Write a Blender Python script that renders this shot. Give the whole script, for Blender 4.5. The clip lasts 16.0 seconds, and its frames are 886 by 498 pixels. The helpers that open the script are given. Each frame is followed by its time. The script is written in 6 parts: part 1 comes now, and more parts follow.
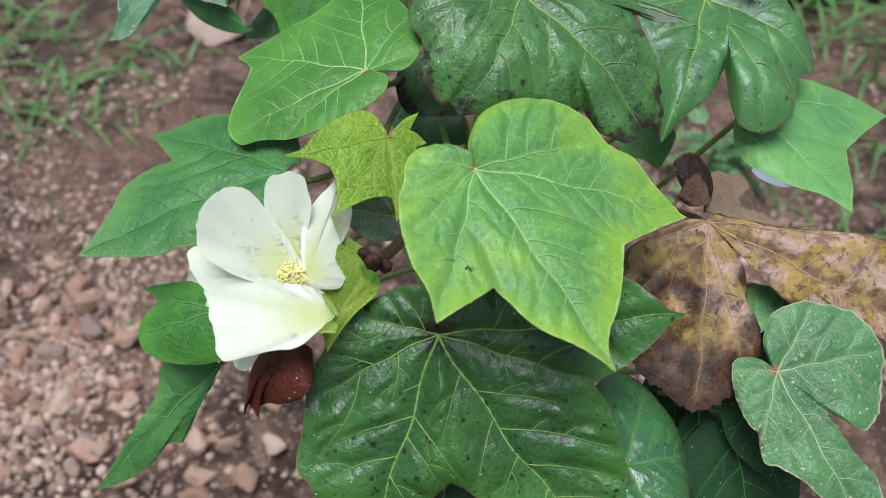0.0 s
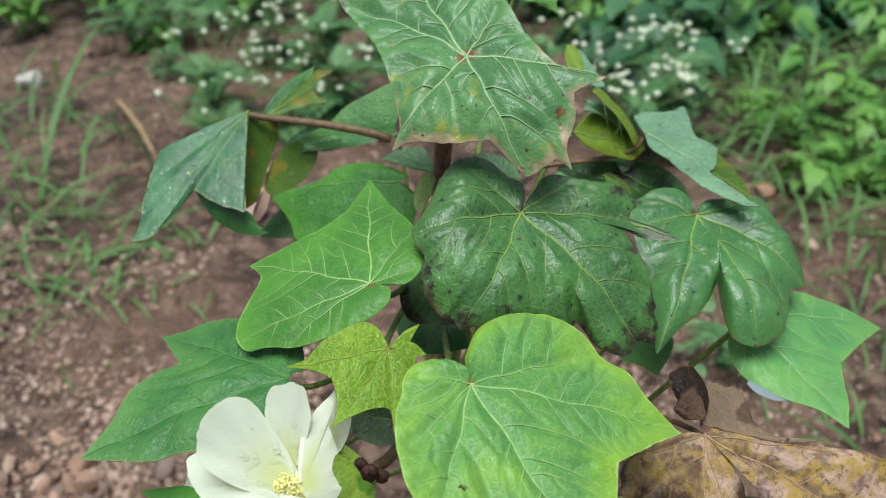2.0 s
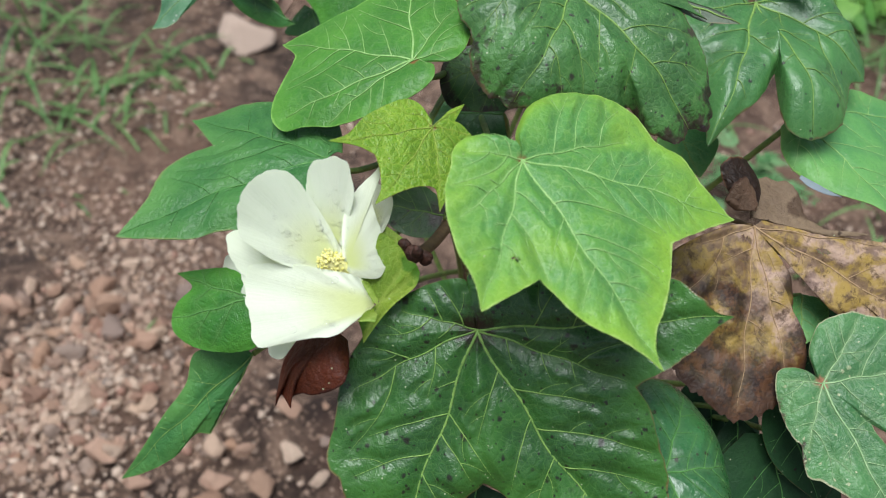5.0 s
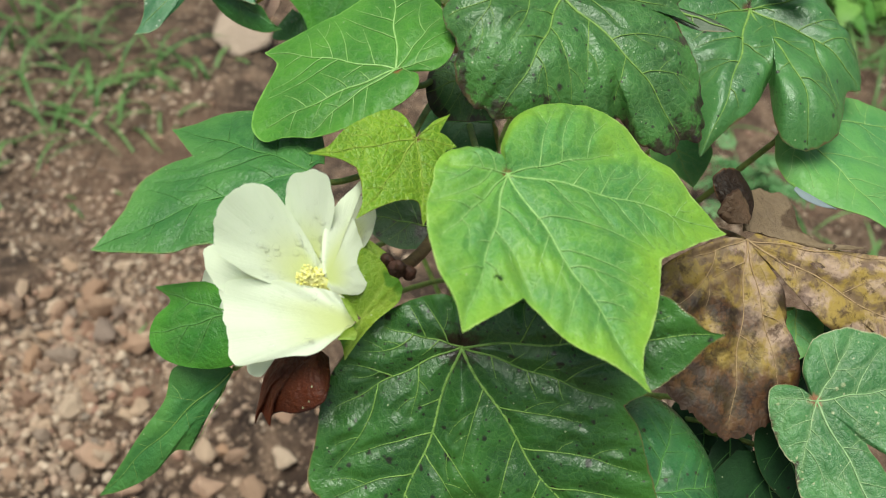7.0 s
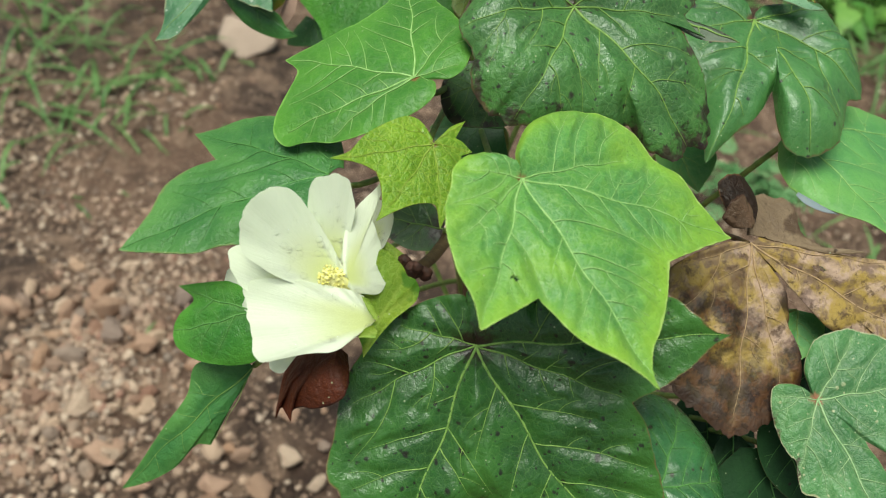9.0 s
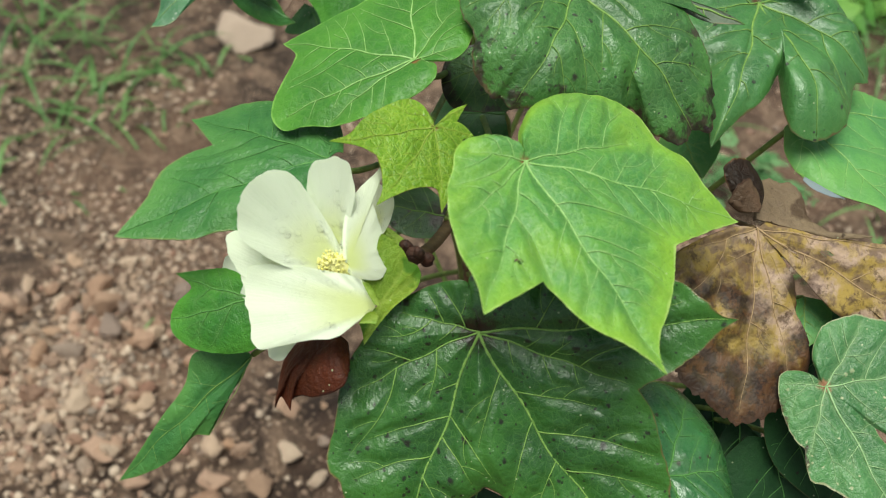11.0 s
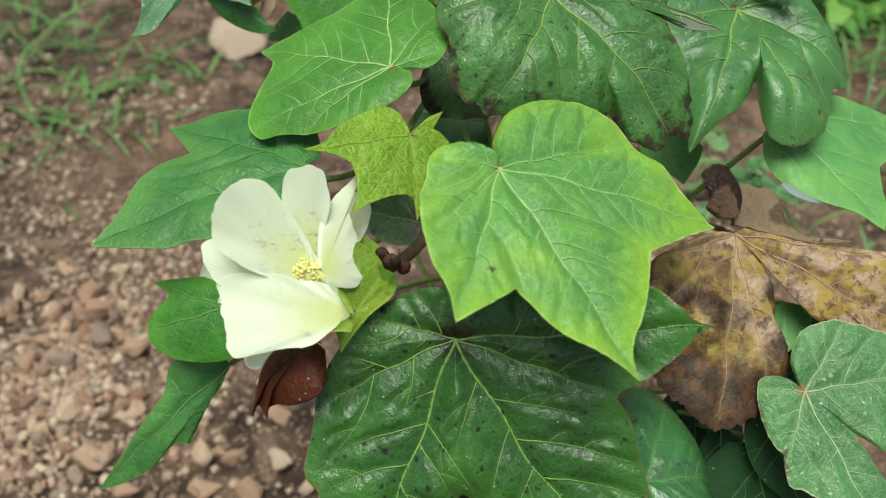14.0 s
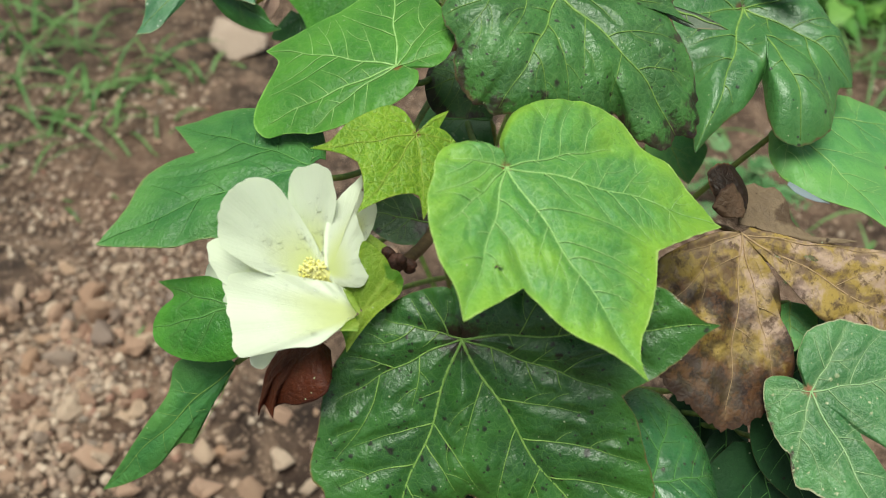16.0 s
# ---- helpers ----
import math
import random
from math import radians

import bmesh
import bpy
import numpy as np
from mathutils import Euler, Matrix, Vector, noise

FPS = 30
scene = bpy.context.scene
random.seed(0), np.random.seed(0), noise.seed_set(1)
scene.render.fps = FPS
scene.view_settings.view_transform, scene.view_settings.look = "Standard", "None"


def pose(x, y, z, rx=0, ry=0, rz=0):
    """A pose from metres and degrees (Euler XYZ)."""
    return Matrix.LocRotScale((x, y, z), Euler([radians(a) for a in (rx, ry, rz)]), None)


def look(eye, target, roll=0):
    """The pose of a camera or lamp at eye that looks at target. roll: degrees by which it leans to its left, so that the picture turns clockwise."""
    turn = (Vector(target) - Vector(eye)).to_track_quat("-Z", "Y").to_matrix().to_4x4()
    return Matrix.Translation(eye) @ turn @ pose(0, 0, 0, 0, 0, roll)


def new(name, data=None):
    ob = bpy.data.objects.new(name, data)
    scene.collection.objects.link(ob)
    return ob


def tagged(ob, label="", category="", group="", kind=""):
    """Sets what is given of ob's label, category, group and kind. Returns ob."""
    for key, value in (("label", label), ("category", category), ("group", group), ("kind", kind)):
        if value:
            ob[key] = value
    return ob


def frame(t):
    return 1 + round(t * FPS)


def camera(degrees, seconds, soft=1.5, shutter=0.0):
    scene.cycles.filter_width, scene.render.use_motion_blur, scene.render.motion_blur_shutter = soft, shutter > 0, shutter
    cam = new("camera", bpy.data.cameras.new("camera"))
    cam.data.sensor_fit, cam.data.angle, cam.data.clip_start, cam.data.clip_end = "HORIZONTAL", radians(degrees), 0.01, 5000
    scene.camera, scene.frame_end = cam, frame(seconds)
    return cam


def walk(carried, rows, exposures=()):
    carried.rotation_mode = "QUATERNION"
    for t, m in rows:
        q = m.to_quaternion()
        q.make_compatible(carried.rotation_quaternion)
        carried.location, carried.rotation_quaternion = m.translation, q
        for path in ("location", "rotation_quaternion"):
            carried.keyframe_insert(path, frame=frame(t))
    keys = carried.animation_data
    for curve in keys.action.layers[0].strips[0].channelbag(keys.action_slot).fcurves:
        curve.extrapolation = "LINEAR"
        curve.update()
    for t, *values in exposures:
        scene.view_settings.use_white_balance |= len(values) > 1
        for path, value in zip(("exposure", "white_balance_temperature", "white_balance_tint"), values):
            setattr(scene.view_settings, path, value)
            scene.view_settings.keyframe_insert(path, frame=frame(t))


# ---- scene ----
cam = camera(53.2, 16.0, soft=1.1)
PATH = [
    (0, (0.097, 0.058, 0.875), (-0.048, 1.475, -0.529), 1.1),
    (0.2, (0.095, 0.053, 0.869), (-0.030, 1.473, -0.530), 1.6),
    (0.5, (0.099, 0.053, 0.853), (-0.027, 1.47, -0.553), 3.1),
    (0.7, (0.098, 0.057, 0.848), (-0.003, 1.496, -0.577), 4.3),
    (1, (0.1, 0.06, 0.858), (-0.039, 1.536, -0.485), 3.6),
    (1.2, (0.106, 0.062, 0.868), (-0.061, 1.580, -0.388), 2.9),
    (1.5, (0.103, 0.058, 0.893), (-0.082, 1.646, -0.308), 2.2),
    (1.7, (0.100, 0.061, 0.887), (-0.100, 1.673, -0.260), 2.2),
    (2, (0.103, 0.061, 0.897), (-0.109, 1.713, -0.21), 1.4),
    (2.2, (0.109, 0.055, 0.907), (-0.106, 1.711, -0.156), 1.9),
    (2.5, (0.108, 0.054, 0.91), (-0.11, 1.709, -0.191), 0.9),
    (2.7, (0.105, 0.054, 0.903), (-0.101, 1.673, -0.238), 1.6),
    (3, (0.101, 0.063, 0.88), (-0.096, 1.62, -0.359), 1.1),
    (3.2, (0.098, 0.057, 0.866), (-0.091, 1.585, -0.388), 1.5),
    (3.5, (0.092, 0.058, 0.866), (-0.092, 1.532, -0.473), 1.5),
    (3.7, (0.092, 0.056, 0.857), (-0.109, 1.520, -0.467), 1.5),
    (4, (0.086, 0.051, 0.862), (-0.104, 1.501, -0.502), 1.8),
    (6.5, (0.091, 0.063, 0.857), (-0.099, 1.509, -0.513), 2.3),
    (7, (0.092, 0.066, 0.859), (-0.095, 1.51, -0.512), 2.2),
    (7.5, (0.088, 0.061, 0.859), (-0.097, 1.514, -0.503), 2.9),
    (8, (0.091, 0.059, 0.86), (-0.094, 1.513, -0.501), 2.9),
    (8.5, (0.089, 0.06, 0.86), (-0.097, 1.509, -0.506), 2.6),
    (9, (0.086, 0.055, 0.868), (-0.098, 1.503, -0.5), 2.6),
    (11.5, (0.085, 0.056, 0.858), (-0.096, 1.501, -0.512), 2.3),
    (12, (0.088, 0.054, 0.86), (-0.093, 1.499, -0.511), 2.2),
    (12.5, (0.095, 0.055, 0.862), (-0.086, 1.501, -0.508), 2.3),
    (13, (0.091, 0.051, 0.864), (-0.087, 1.504, -0.498), 2.4),
    (13.5, (0.093, 0.053, 0.866), (-0.084, 1.512, -0.491), 2.5),
    (14, (0.094, 0.058, 0.86), (-0.085, 1.512, -0.501), 2.2),
    (14.5, (0.093, 0.054, 0.861), (-0.083, 1.511, -0.498), 2.3),
    (15, (0.093, 0.055, 0.86), (-0.086, 1.511, -0.5), 2.2),
    (15.5, (0.09, 0.057, 0.858), (-0.087, 1.513, -0.502), 2.3),
    (16, (0.091, 0.058, 0.859), (-0.086, 1.513, -0.502), 2.3),
]
walk(cam, [(t, look(eye, target, roll)) for t, eye, target, roll in PATH],
     [(0, 0.42, 5750, 13), (1.1, 0.42, 5750, 13), (1.45, 0.42, 6350, 6), (1.65, 0.42, 6300, 6), (2.0, 0.42, 6000, 7), (2.4, 0.47, 5750, 17), (3.0, 0.5, 5600, 17), (3.4, 0.42, 5650, 13), (4.2, 0.42, 5650, 13), (6.3, 0.42, 6550, -4), (16, 0.42, 6550, -4)])

# a slightly shallow depth of field, focused on the flower and the front leaves
cam.data.dof.use_dof = True
cam.data.dof.focus_distance = 0.41
cam.data.dof.aperture_fstop = 9.5

# ---- sky and light: a bright overcast day ----
SUN_UP, SUN_ROUND = 77.0, 200.0
world = bpy.data.worlds.new("overcast_sky")
scene.world = world
world.use_nodes = True
sky_nodes, sky_links = world.node_tree.nodes, world.node_tree.links
sky = sky_nodes.new("ShaderNodeTexSky")
sky.sky_type, sky.sun_disc = "NISHITA", False
sky.sun_elevation, sky.sun_rotation = radians(SUN_UP), radians(SUN_ROUND)
sky.dust_density, sky.air_density, sky.ozone_density = 2.0, 1.0, 0.6
soft_sky = sky_nodes.new("ShaderNodeHueSaturation")
soft_sky.inputs["Saturation"].default_value = 0.45
sky_links.new(sky.outputs[0], soft_sky.inputs["Color"])
sky_links.new(soft_sky.outputs[0], sky_nodes["Background"].inputs[0])
sky_nodes["Background"].inputs[1].default_value = 0.078
sun = new("sun", bpy.data.lights.new("sun", "SUN"))
sun.data.energy, sun.data.angle, sun.data.color = 3.1, radians(36), (1.0, 0.97, 0.92)
sun.matrix_world = look((0, 0, 0), (-math.sin(radians(SUN_ROUND)) * math.cos(radians(SUN_UP)), -math.cos(radians(SUN_ROUND)) * math.cos(radians(SUN_UP)), -math.sin(radians(SUN_UP))))


# ---- materials ----
def hx(text):
    """A linear colour from a sRGB hex text."""
    v = [int(text[i:i + 2], 16) / 255 for i in (0, 2, 4)]
    return (*[c / 12.92 if c <= 0.04045 else ((c + 0.055) / 1.055) ** 2.4 for c in v], 1.0)


class Nodes:
    """A short way to wire a material."""

    def __init__(self, name):
        self.mat = bpy.data.materials.new(name)
        self.mat.use_nodes = True
        self.tree = self.mat.node_tree
        self.bsdf = self.tree.nodes["Principled BSDF"]
        self.out = self.tree.nodes["Material Output"]
        self.place = self.tree.nodes.new("ShaderNodeTexCoord").outputs["Object"]

    def put(self, socket, value):
        if isinstance(value, bpy.types.NodeSocket):
            self.tree.links.new(value, socket)
        else:
            socket.default_value = value

    def noise(self, scale, detail=4.0, rough=0.55, place=None, distort=0.0):
        n = self.tree.nodes.new("ShaderNodeTexNoise")
        self.put(n.inputs["Vector"], place or self.place)
        self.put(n.inputs["Scale"], scale), self.put(n.inputs["Detail"], detail), self.put(n.inputs["Roughness"], rough), self.put(n.inputs["Distortion"], distort)
        return n.outputs["Fac"]

    def cells(self, scale, feature="F1", place=None, out="Distance"):
        n = self.tree.nodes.new("ShaderNodeTexVoronoi")
        n.feature = feature
        self.put(n.inputs["Vector"], place or self.place), self.put(n.inputs["Scale"], scale)
        return n.outputs[out]

    def band(self, value, lo, hi, a=0.0, b=1.0):
        n = self.tree.nodes.new("ShaderNodeMapRange")
        n.interpolation_type = "SMOOTHSTEP"
        for k, v in zip(("Value", "From Min", "From Max", "To Min", "To Max"), (value, lo, hi, a, b)):
            self.put(n.inputs[k], v)
        return n.outputs["Result"]

    def math(self, op, a, b=0.0):
        n = self.tree.nodes.new("ShaderNodeMath")
        n.operation = op
        self.put(n.inputs[0], a), self.put(n.inputs[1], b)
        return n.outputs[0]

    def mix(self, fac, a, b, mode="MIX"):
        n = self.tree.nodes.new("ShaderNodeMix")
        n.data_type, n.blend_type = "RGBA", mode
        self.put(n.inputs[0], fac), self.put(n.inputs[6], a), self.put(n.inputs[7], b)
        return n.outputs[2]

    def stored(self, name):
        n = self.tree.nodes.new("ShaderNodeAttribute")
        n.attribute_name = name
        return n.outputs["Fac"]

    def chance(self):
        return self.tree.nodes.new("ShaderNodeObjectInfo").outputs["Random"]

    def island(self):
        return self.tree.nodes.new("ShaderNodeNewGeometry").outputs["Random Per Island"]

    def warp(self, amount, scale):
        n = self.tree.nodes.new("ShaderNodeTexNoise")
        self.put(n.inputs["Vector"], self.place), self.put(n.inputs["Scale"], scale)
        m = self.tree.nodes.new("ShaderNodeVectorMath")
        m.operation = "MULTIPLY_ADD"
        self.put(m.inputs[0], n.outputs["Color"]), self.put(m.inputs[1], (amount,) * 3), self.put(m.inputs[2], self.place)
        return m.outputs[0]

    def bump(self, height, strength, distance):
        n = self.tree.nodes.new("ShaderNodeBump")
        self.put(n.inputs["Height"], height), self.put(n.inputs["Strength"], strength), self.put(n.inputs["Distance"], distance)
        self.put(self.bsdf.inputs["Normal"], n.outputs[0])
        return n.outputs[0]

    def finish(self, colour, rough=0.5, gloss=0.5):
        self.put(self.bsdf.inputs["Base Color"], colour), self.put(self.bsdf.inputs["Roughness"], rough), self.put(self.bsdf.inputs["Specular IOR Level"], gloss)
        return self.mat

    def lucent(self, colour, amount, normal=None):
        """Lets some light shine through a thin blade."""
        t, m = self.tree.nodes.new("ShaderNodeBsdfTranslucent"), self.tree.nodes.new("ShaderNodeMixShader")
        self.put(t.inputs["Color"], colour), self.put(m.inputs[0], amount)
        if normal:
            self.put(t.inputs["Normal"], normal)
        self.tree.links.new(self.bsdf.outputs[0], m.inputs[1]), self.tree.links.new(t.outputs[0], m.inputs[2]), self.tree.links.new(m.outputs[0], self.out.inputs[0])


def leaf_material(name, deep, fresh, glow, vein="9fb66a", net=0.25, rim="", rim_from=0.9, spots=0.0, spot="2a1a1c", blotch="", blotch_from=0.62, rough=0.42, shine=0.5, thin=0.22, relief=0.25, streak=0.08, web=0.55, wild=0.3, core="", core_size=0.008, sear="", sear_from=1.08, fringe=0.0, glands=0.0, rim_round=0.0):
    """A leaf blade: two greens in soft patches, a net of small veins, spots, blotches and a worn rim."""
    n = Nodes(name)
    turned = n.warp(0.006, 90)
    colour = n.mix(n.band(n.noise(38, 3), 0.35, 0.68), hx(deep), hx(fresh))
    colour = n.mix(n.math("MULTIPLY", n.noise(240, 3), 0.25), colour, hx(glow))
    far = n.math("SUBTRACT", 1.0, n.math("ADD", n.stored("web"), n.math("MULTIPLY", n.math("SUBTRACT", n.noise(70, 4), 0.5), 0.8)))
    colour = n.mix(n.math("MULTIPLY", n.band(far, 0.2, 0.85), web), colour, hx(glow))
    colour = n.mix(n.math("MULTIPLY", n.band(n.noise(105, 5, 0.65), 0.5, 0.72), 0.3), colour, hx(deep))
    colour = n.mix(n.math("MULTIPLY", n.band(n.noise(19, 4, 0.6), 0.5, 0.75), 0.3), colour, hx(glow))
    netting = n.cells(260, "DISTANCE_TO_EDGE", turned)
    fine = n.cells(900, "DISTANCE_TO_EDGE", turned)
    colour = n.mix(n.math("MULTIPLY", n.band(n.noise(620, 3, 0.6), 0.45, 0.7), 0.3), colour, hx(deep))
    colour = n.mix(n.math("MULTIPLY", n.band(fine, 0.12, 0.45), 0.14), colour, hx(glow))
    line = n.math("MAXIMUM", n.band(netting, 0.05, 0.0), n.math("MULTIPLY", n.band(fine, 0.11, 0.0), 0.55))
    colour = n.mix(n.math("MULTIPLY", line, net), colour, hx(vein))
    colour = n.mix(n.math("MULTIPLY", n.stored("vein"), 0.45), colour, hx(vein))
    edge = n.stored("rim")
    if fringe:
        pale = n.math("ADD", n.math("MULTIPLY", n.math("POWER", edge, 2.0), 0.75), n.math("MULTIPLY", n.math("SUBTRACT", n.noise(34, 4), 0.42), 1.7))
        colour = n.mix(n.math("MULTIPLY", n.band(pale, 0.35, 1.0), fringe), colour, hx(glow))
    if blotch:
        colour = n.mix(n.math("MULTIPLY", n.band(n.math("ADD", n.noise(55, 5, 0.6, n.warp(0.02, 40)), n.math("MULTIPLY", n.math("SUBTRACT", edge, 0.65), 0.14)), blotch_from, blotch_from + 0.12), 0.85), colour, hx(blotch))
    if rim:
        ragged = n.math("ADD", edge, n.math("MULTIPLY", n.math("SUBTRACT", n.noise(60 if wild > 0.4 else 130, 5, 0.6), 0.5), wild))
        worn = n.math("MULTIPLY", n.band(ragged, rim_from, rim_from + max(0.015, wild * 0.25)), 0.8)
        if rim_round:
            worn = n.math("MULTIPLY", worn, n.band(n.math("ABSOLUTE", n.stored("angle")), rim_round + 0.4, rim_round))
        colour = n.mix(worn, colour, hx(rim))
    if core:
        frayed = n.math("ADD", n.stored("reach"), n.math("MULTIPLY", n.math("SUBTRACT", n.noise(260, 5, 0.7), 0.5), core_size * 2))
        colour = n.mix(n.math("MULTIPLY", n.band(frayed, core_size, core_size * 0.25), 0.95), colour, hx(core))
    if sear:
        burnt = n.math("ADD", n.math("MULTIPLY", edge, 0.55), n.noise(42, 6, 0.65, n.warp(0.012, 60)))
        colour = n.mix(n.math("MULTIPLY", n.band(burnt, sear_from, sear_from + 0.07), 0.9), colour, n.mix(n.band(n.noise(160, 4), 0.4, 0.6), hx(sear), hx("40302a")))
    if spots:
        for scale, size, share in ((80, 0.17, 0.6), (150, 0.22, 0.55), (330, 0.26, 0.5)):
            near = n.cells(scale, "F1", n.warp(0.003, 300))
            pick = n.tree.nodes.new("ShaderNodeSeparateColor")
            n.put(pick.inputs[0], n.cells(scale, "F1", n.warp(0.003, 300), "Color"))
            mask = n.math("MULTIPLY", n.band(near, size, size * 0.45), n.band(pick.outputs[0], 1 - spots * share, 1 - spots * share + 0.02))
            colour = n.mix(n.math("MULTIPLY", mask, 0.88), colour, hx(spot))
    # scattered pale dots, painted in for the glints of tiny droplets
    glint_pick = n.tree.nodes.new("ShaderNodeSeparateColor")
    n.put(glint_pick.inputs[0], n.cells(310, "F1", None, "Color"))
    glint = n.math("MULTIPLY", n.band(n.cells(310), 0.16, 0.08), n.band(glint_pick.outputs[1], 0.9, 0.92))
    colour = n.mix(n.math("MULTIPLY", glint, 0.6), colour, hx("c4cca4"))
    if glands:
        dots = n.math("MULTIPLY", n.band(n.cells(430), 0.2, 0.08), n.band(n.noise(60, 3), 0.42, 0.6))
        colour = n.mix(n.math("MULTIPLY", dots, glands), colour, hx("2c4a20"))
    roughness = n.band(n.noise(300, 3), 0.3, 0.75, rough - streak, rough + streak)
    hill = n.math("ADD", n.math("MULTIPLY", n.band(netting, 0.0, 0.35), 0.9), n.math("MULTIPLY", n.noise(420, 2), 0.35))
    hill = n.math("ADD", hill, n.math("MULTIPLY", n.band(fine, 0.0, 0.5), 0.7))
    normal = n.bump(hill, relief, 0.0006)
    n.finish(colour, roughness, shine)
    n.lucent(n.mix(0.35, colour, hx(glow)), thin, normal)
    return n.mat


def plain(name, a, b, scale=120, rough=0.6, relief=0.3, depth=0.0008, shine=0.4, thin=0.0, chance=False, island=False):
    """Two tones in patches with a grain of its own."""
    n = Nodes(name)
    fac = n.band(n.noise(scale, 5, 0.6), 0.3, 0.7)
    if chance or island:
        fac = n.math("ADD", n.math("MULTIPLY", fac, 0.35), n.math("MULTIPLY", n.chance() if chance else n.island(), 0.65))
    colour = n.mix(fac, hx(a), hx(b))
    normal = n.bump(n.noise(scale * 4, 4), relief, depth)
    n.finish(colour, rough, shine)
    if thin:
        n.lucent(colour, thin, normal)
    return n.mat


FRESH = leaf_material("fresh_leaf", "38804a", "4a9044", "a4ca3e", "b4d488", net=0.3, rim="bcd878", rim_from=0.985, wild=0.06, rough=0.42, shine=0.32, thin=0.24, relief=0.3, web=0.18, fringe=0.55, core="8a5c3c", core_size=0.003, glands=0.55)
MID = leaf_material("mid_leaf", "306c26", "40802e", "68a038", "94b868", net=0.25, rim="8cba58", rim_from=0.985, wild=0.06, rough=0.42, shine=0.32, thin=0.22, relief=0.3, web=0.2, fringe=0.5, core="8a5c3c", core_size=0.003, glands=0.3)
LUSH = leaf_material("lush_leaf", "246024", "38782a", "64a038", "90b866", net=0.10, rim="5c9440", rim_from=0.985, rough=0.40, shine=0.3, thin=0.24, relief=0.4, web=0.2, fringe=0.4)
YOUNG = leaf_material("young_leaf", "4c8018", "72a424", "a0be3c", "b4c850", net=0.6, rim="8c4a34", rim_from=0.992, rough=0.42, shine=0.4, thin=0.28, relief=0.6, core="7a4a2c", core_size=0.0025, wild=0.05)
# the strong fringe paints some of the lobe tips' sheen as paler green
DARK = leaf_material("dark_spotted_leaf", "123a18", "1f4e18", "44742a", "6a904a", net=0.28, rim="75553a", rim_from=0.987, wild=0.03, spots=0.92, spot="1a0f10", rough=0.36, shine=0.5, thin=0.06, relief=0.26, web=0.12, fringe=0.55, core="24120e", core_size=0.012)
OLD = leaf_material("old_glossy_leaf", "1f4a22", "30622c", "568a38", "86a864", net=0.3, rim="5c3a2c", rim_from=0.985, wild=0.06, spots=0.5, spot="2a1a20", rough=0.44, shine=0.66, thin=0.08, relief=0.34, web=0.15, fringe=0.35, core="3a241c", core_size=0.005, sear="1c0f0a", sear_from=1.03)
SHEEN = leaf_material("sheen_leaf", "22542c", "346a38", "5a8e44", "92b070", net=0.22, rim="6a4a34", rim_from=0.988, wild=0.05, spots=0.25, spot="2a2024", rough=0.4, shine=0.68, thin=0.10, relief=0.22, web=0.15, fringe=0.4, core="5a3a28", core_size=0.004)
MOTTLED = leaf_material("mottled_leaf", "1f4e30", "2c6438", "4c8450", "98b48c", net=0.12, rim="8a8a60", rim_from=0.985, wild=0.08, spots=0.3, spot="9aa894", blotch="7a9480", blotch_from=0.7, rough=0.5, shine=0.55, thin=0.12, relief=0.25, web=0.2)
LIME = leaf_material("lime_leaf", "688c20", "84a430", "a4ba44", "c4d074", net=0.12, rim="a0703a", rim_from=0.98, wild=0.1, spots=0.45, spot="6a3c1c", rough=0.42, shine=0.35, thin=0.42, relief=0.12, web=0.2)
# grey-green leaf, its base colour paled to hold part of the sky's sheen
PALE_SHEEN = leaf_material("pale_sheen_leaf", "527a58", "6a926c", "8cb086", "a4c0a4", net=0.12, rim="6a6a4a", rim_from=0.985, wild=0.08, spots=0.28, spot="3c3840", rough=0.34, shine=0.7, thin=0.1, relief=0.2, web=0.2)
# the lime leaf darkened, shade of the folds put into its greens; brown spots its own
LIMEDIM = leaf_material("shaded_spotted_underside", "36581a", "4a7022", "6c8c30", "98b050", net=0.2, rim="9a6034", rim_from=0.975, wild=0.12, spots=0.5, spot="4a2414", rough=0.45, shine=0.35, thin=0.3, relief=0.25, web=0.2, blotch="8a7c2a", blotch_from=0.57)
BLUE_WHITE = leaf_material("bluish_white_leaf", "8c98a4", "a0aab4", "b4bcc4", "a8b0b8", net=0.1, rim="8a8a88", rim_from=0.97, rough=0.5, shine=0.4, thin=0.3, relief=0.3, web=0.1)
DRYTAN = leaf_material("dry_tan_leaf", "a8887a", "c0a090", "d0b4a0", "b09080", net=0.15, rim="7a5a48", rim_from=0.95, rough=0.6, shine=0.3, thin=0.2, relief=0.4, web=0.1)
# dark matte greens that put the shade low in the plant into the colour
SHADED = leaf_material("shaded_low_leaf", "12301a", "1c3e1e", "2c5426", "42643a", net=0.12, rim="4a4a2c", rim_from=0.985, wild=0.06, spots=0.2, rough=0.55, shine=0.25, thin=0.05, relief=0.2, web=0.12)
GLOSSY = leaf_material("glossy_leaf", "1a4826", "285c30", "46803c", "7aa262", net=0.12, rim="6a5a34", rim_from=0.988, wild=0.04, spots=0.4, spot="2c1812", rough=0.32, shine=0.75, thin=0.06, relief=0.2, web=0.1, fringe=0.2, sear="3a2212", sear_from=1.08)
DULL = leaf_material("dull_leaf", "22542c", "336a38", "52883e", "86a86c", net=0.12, rim="7a8a40", rim_from=0.99, wild=0.06, spots=0.15, rough=0.36, shine=0.45, thin=0.14, relief=0.3, web=0.2, fringe=0.4)
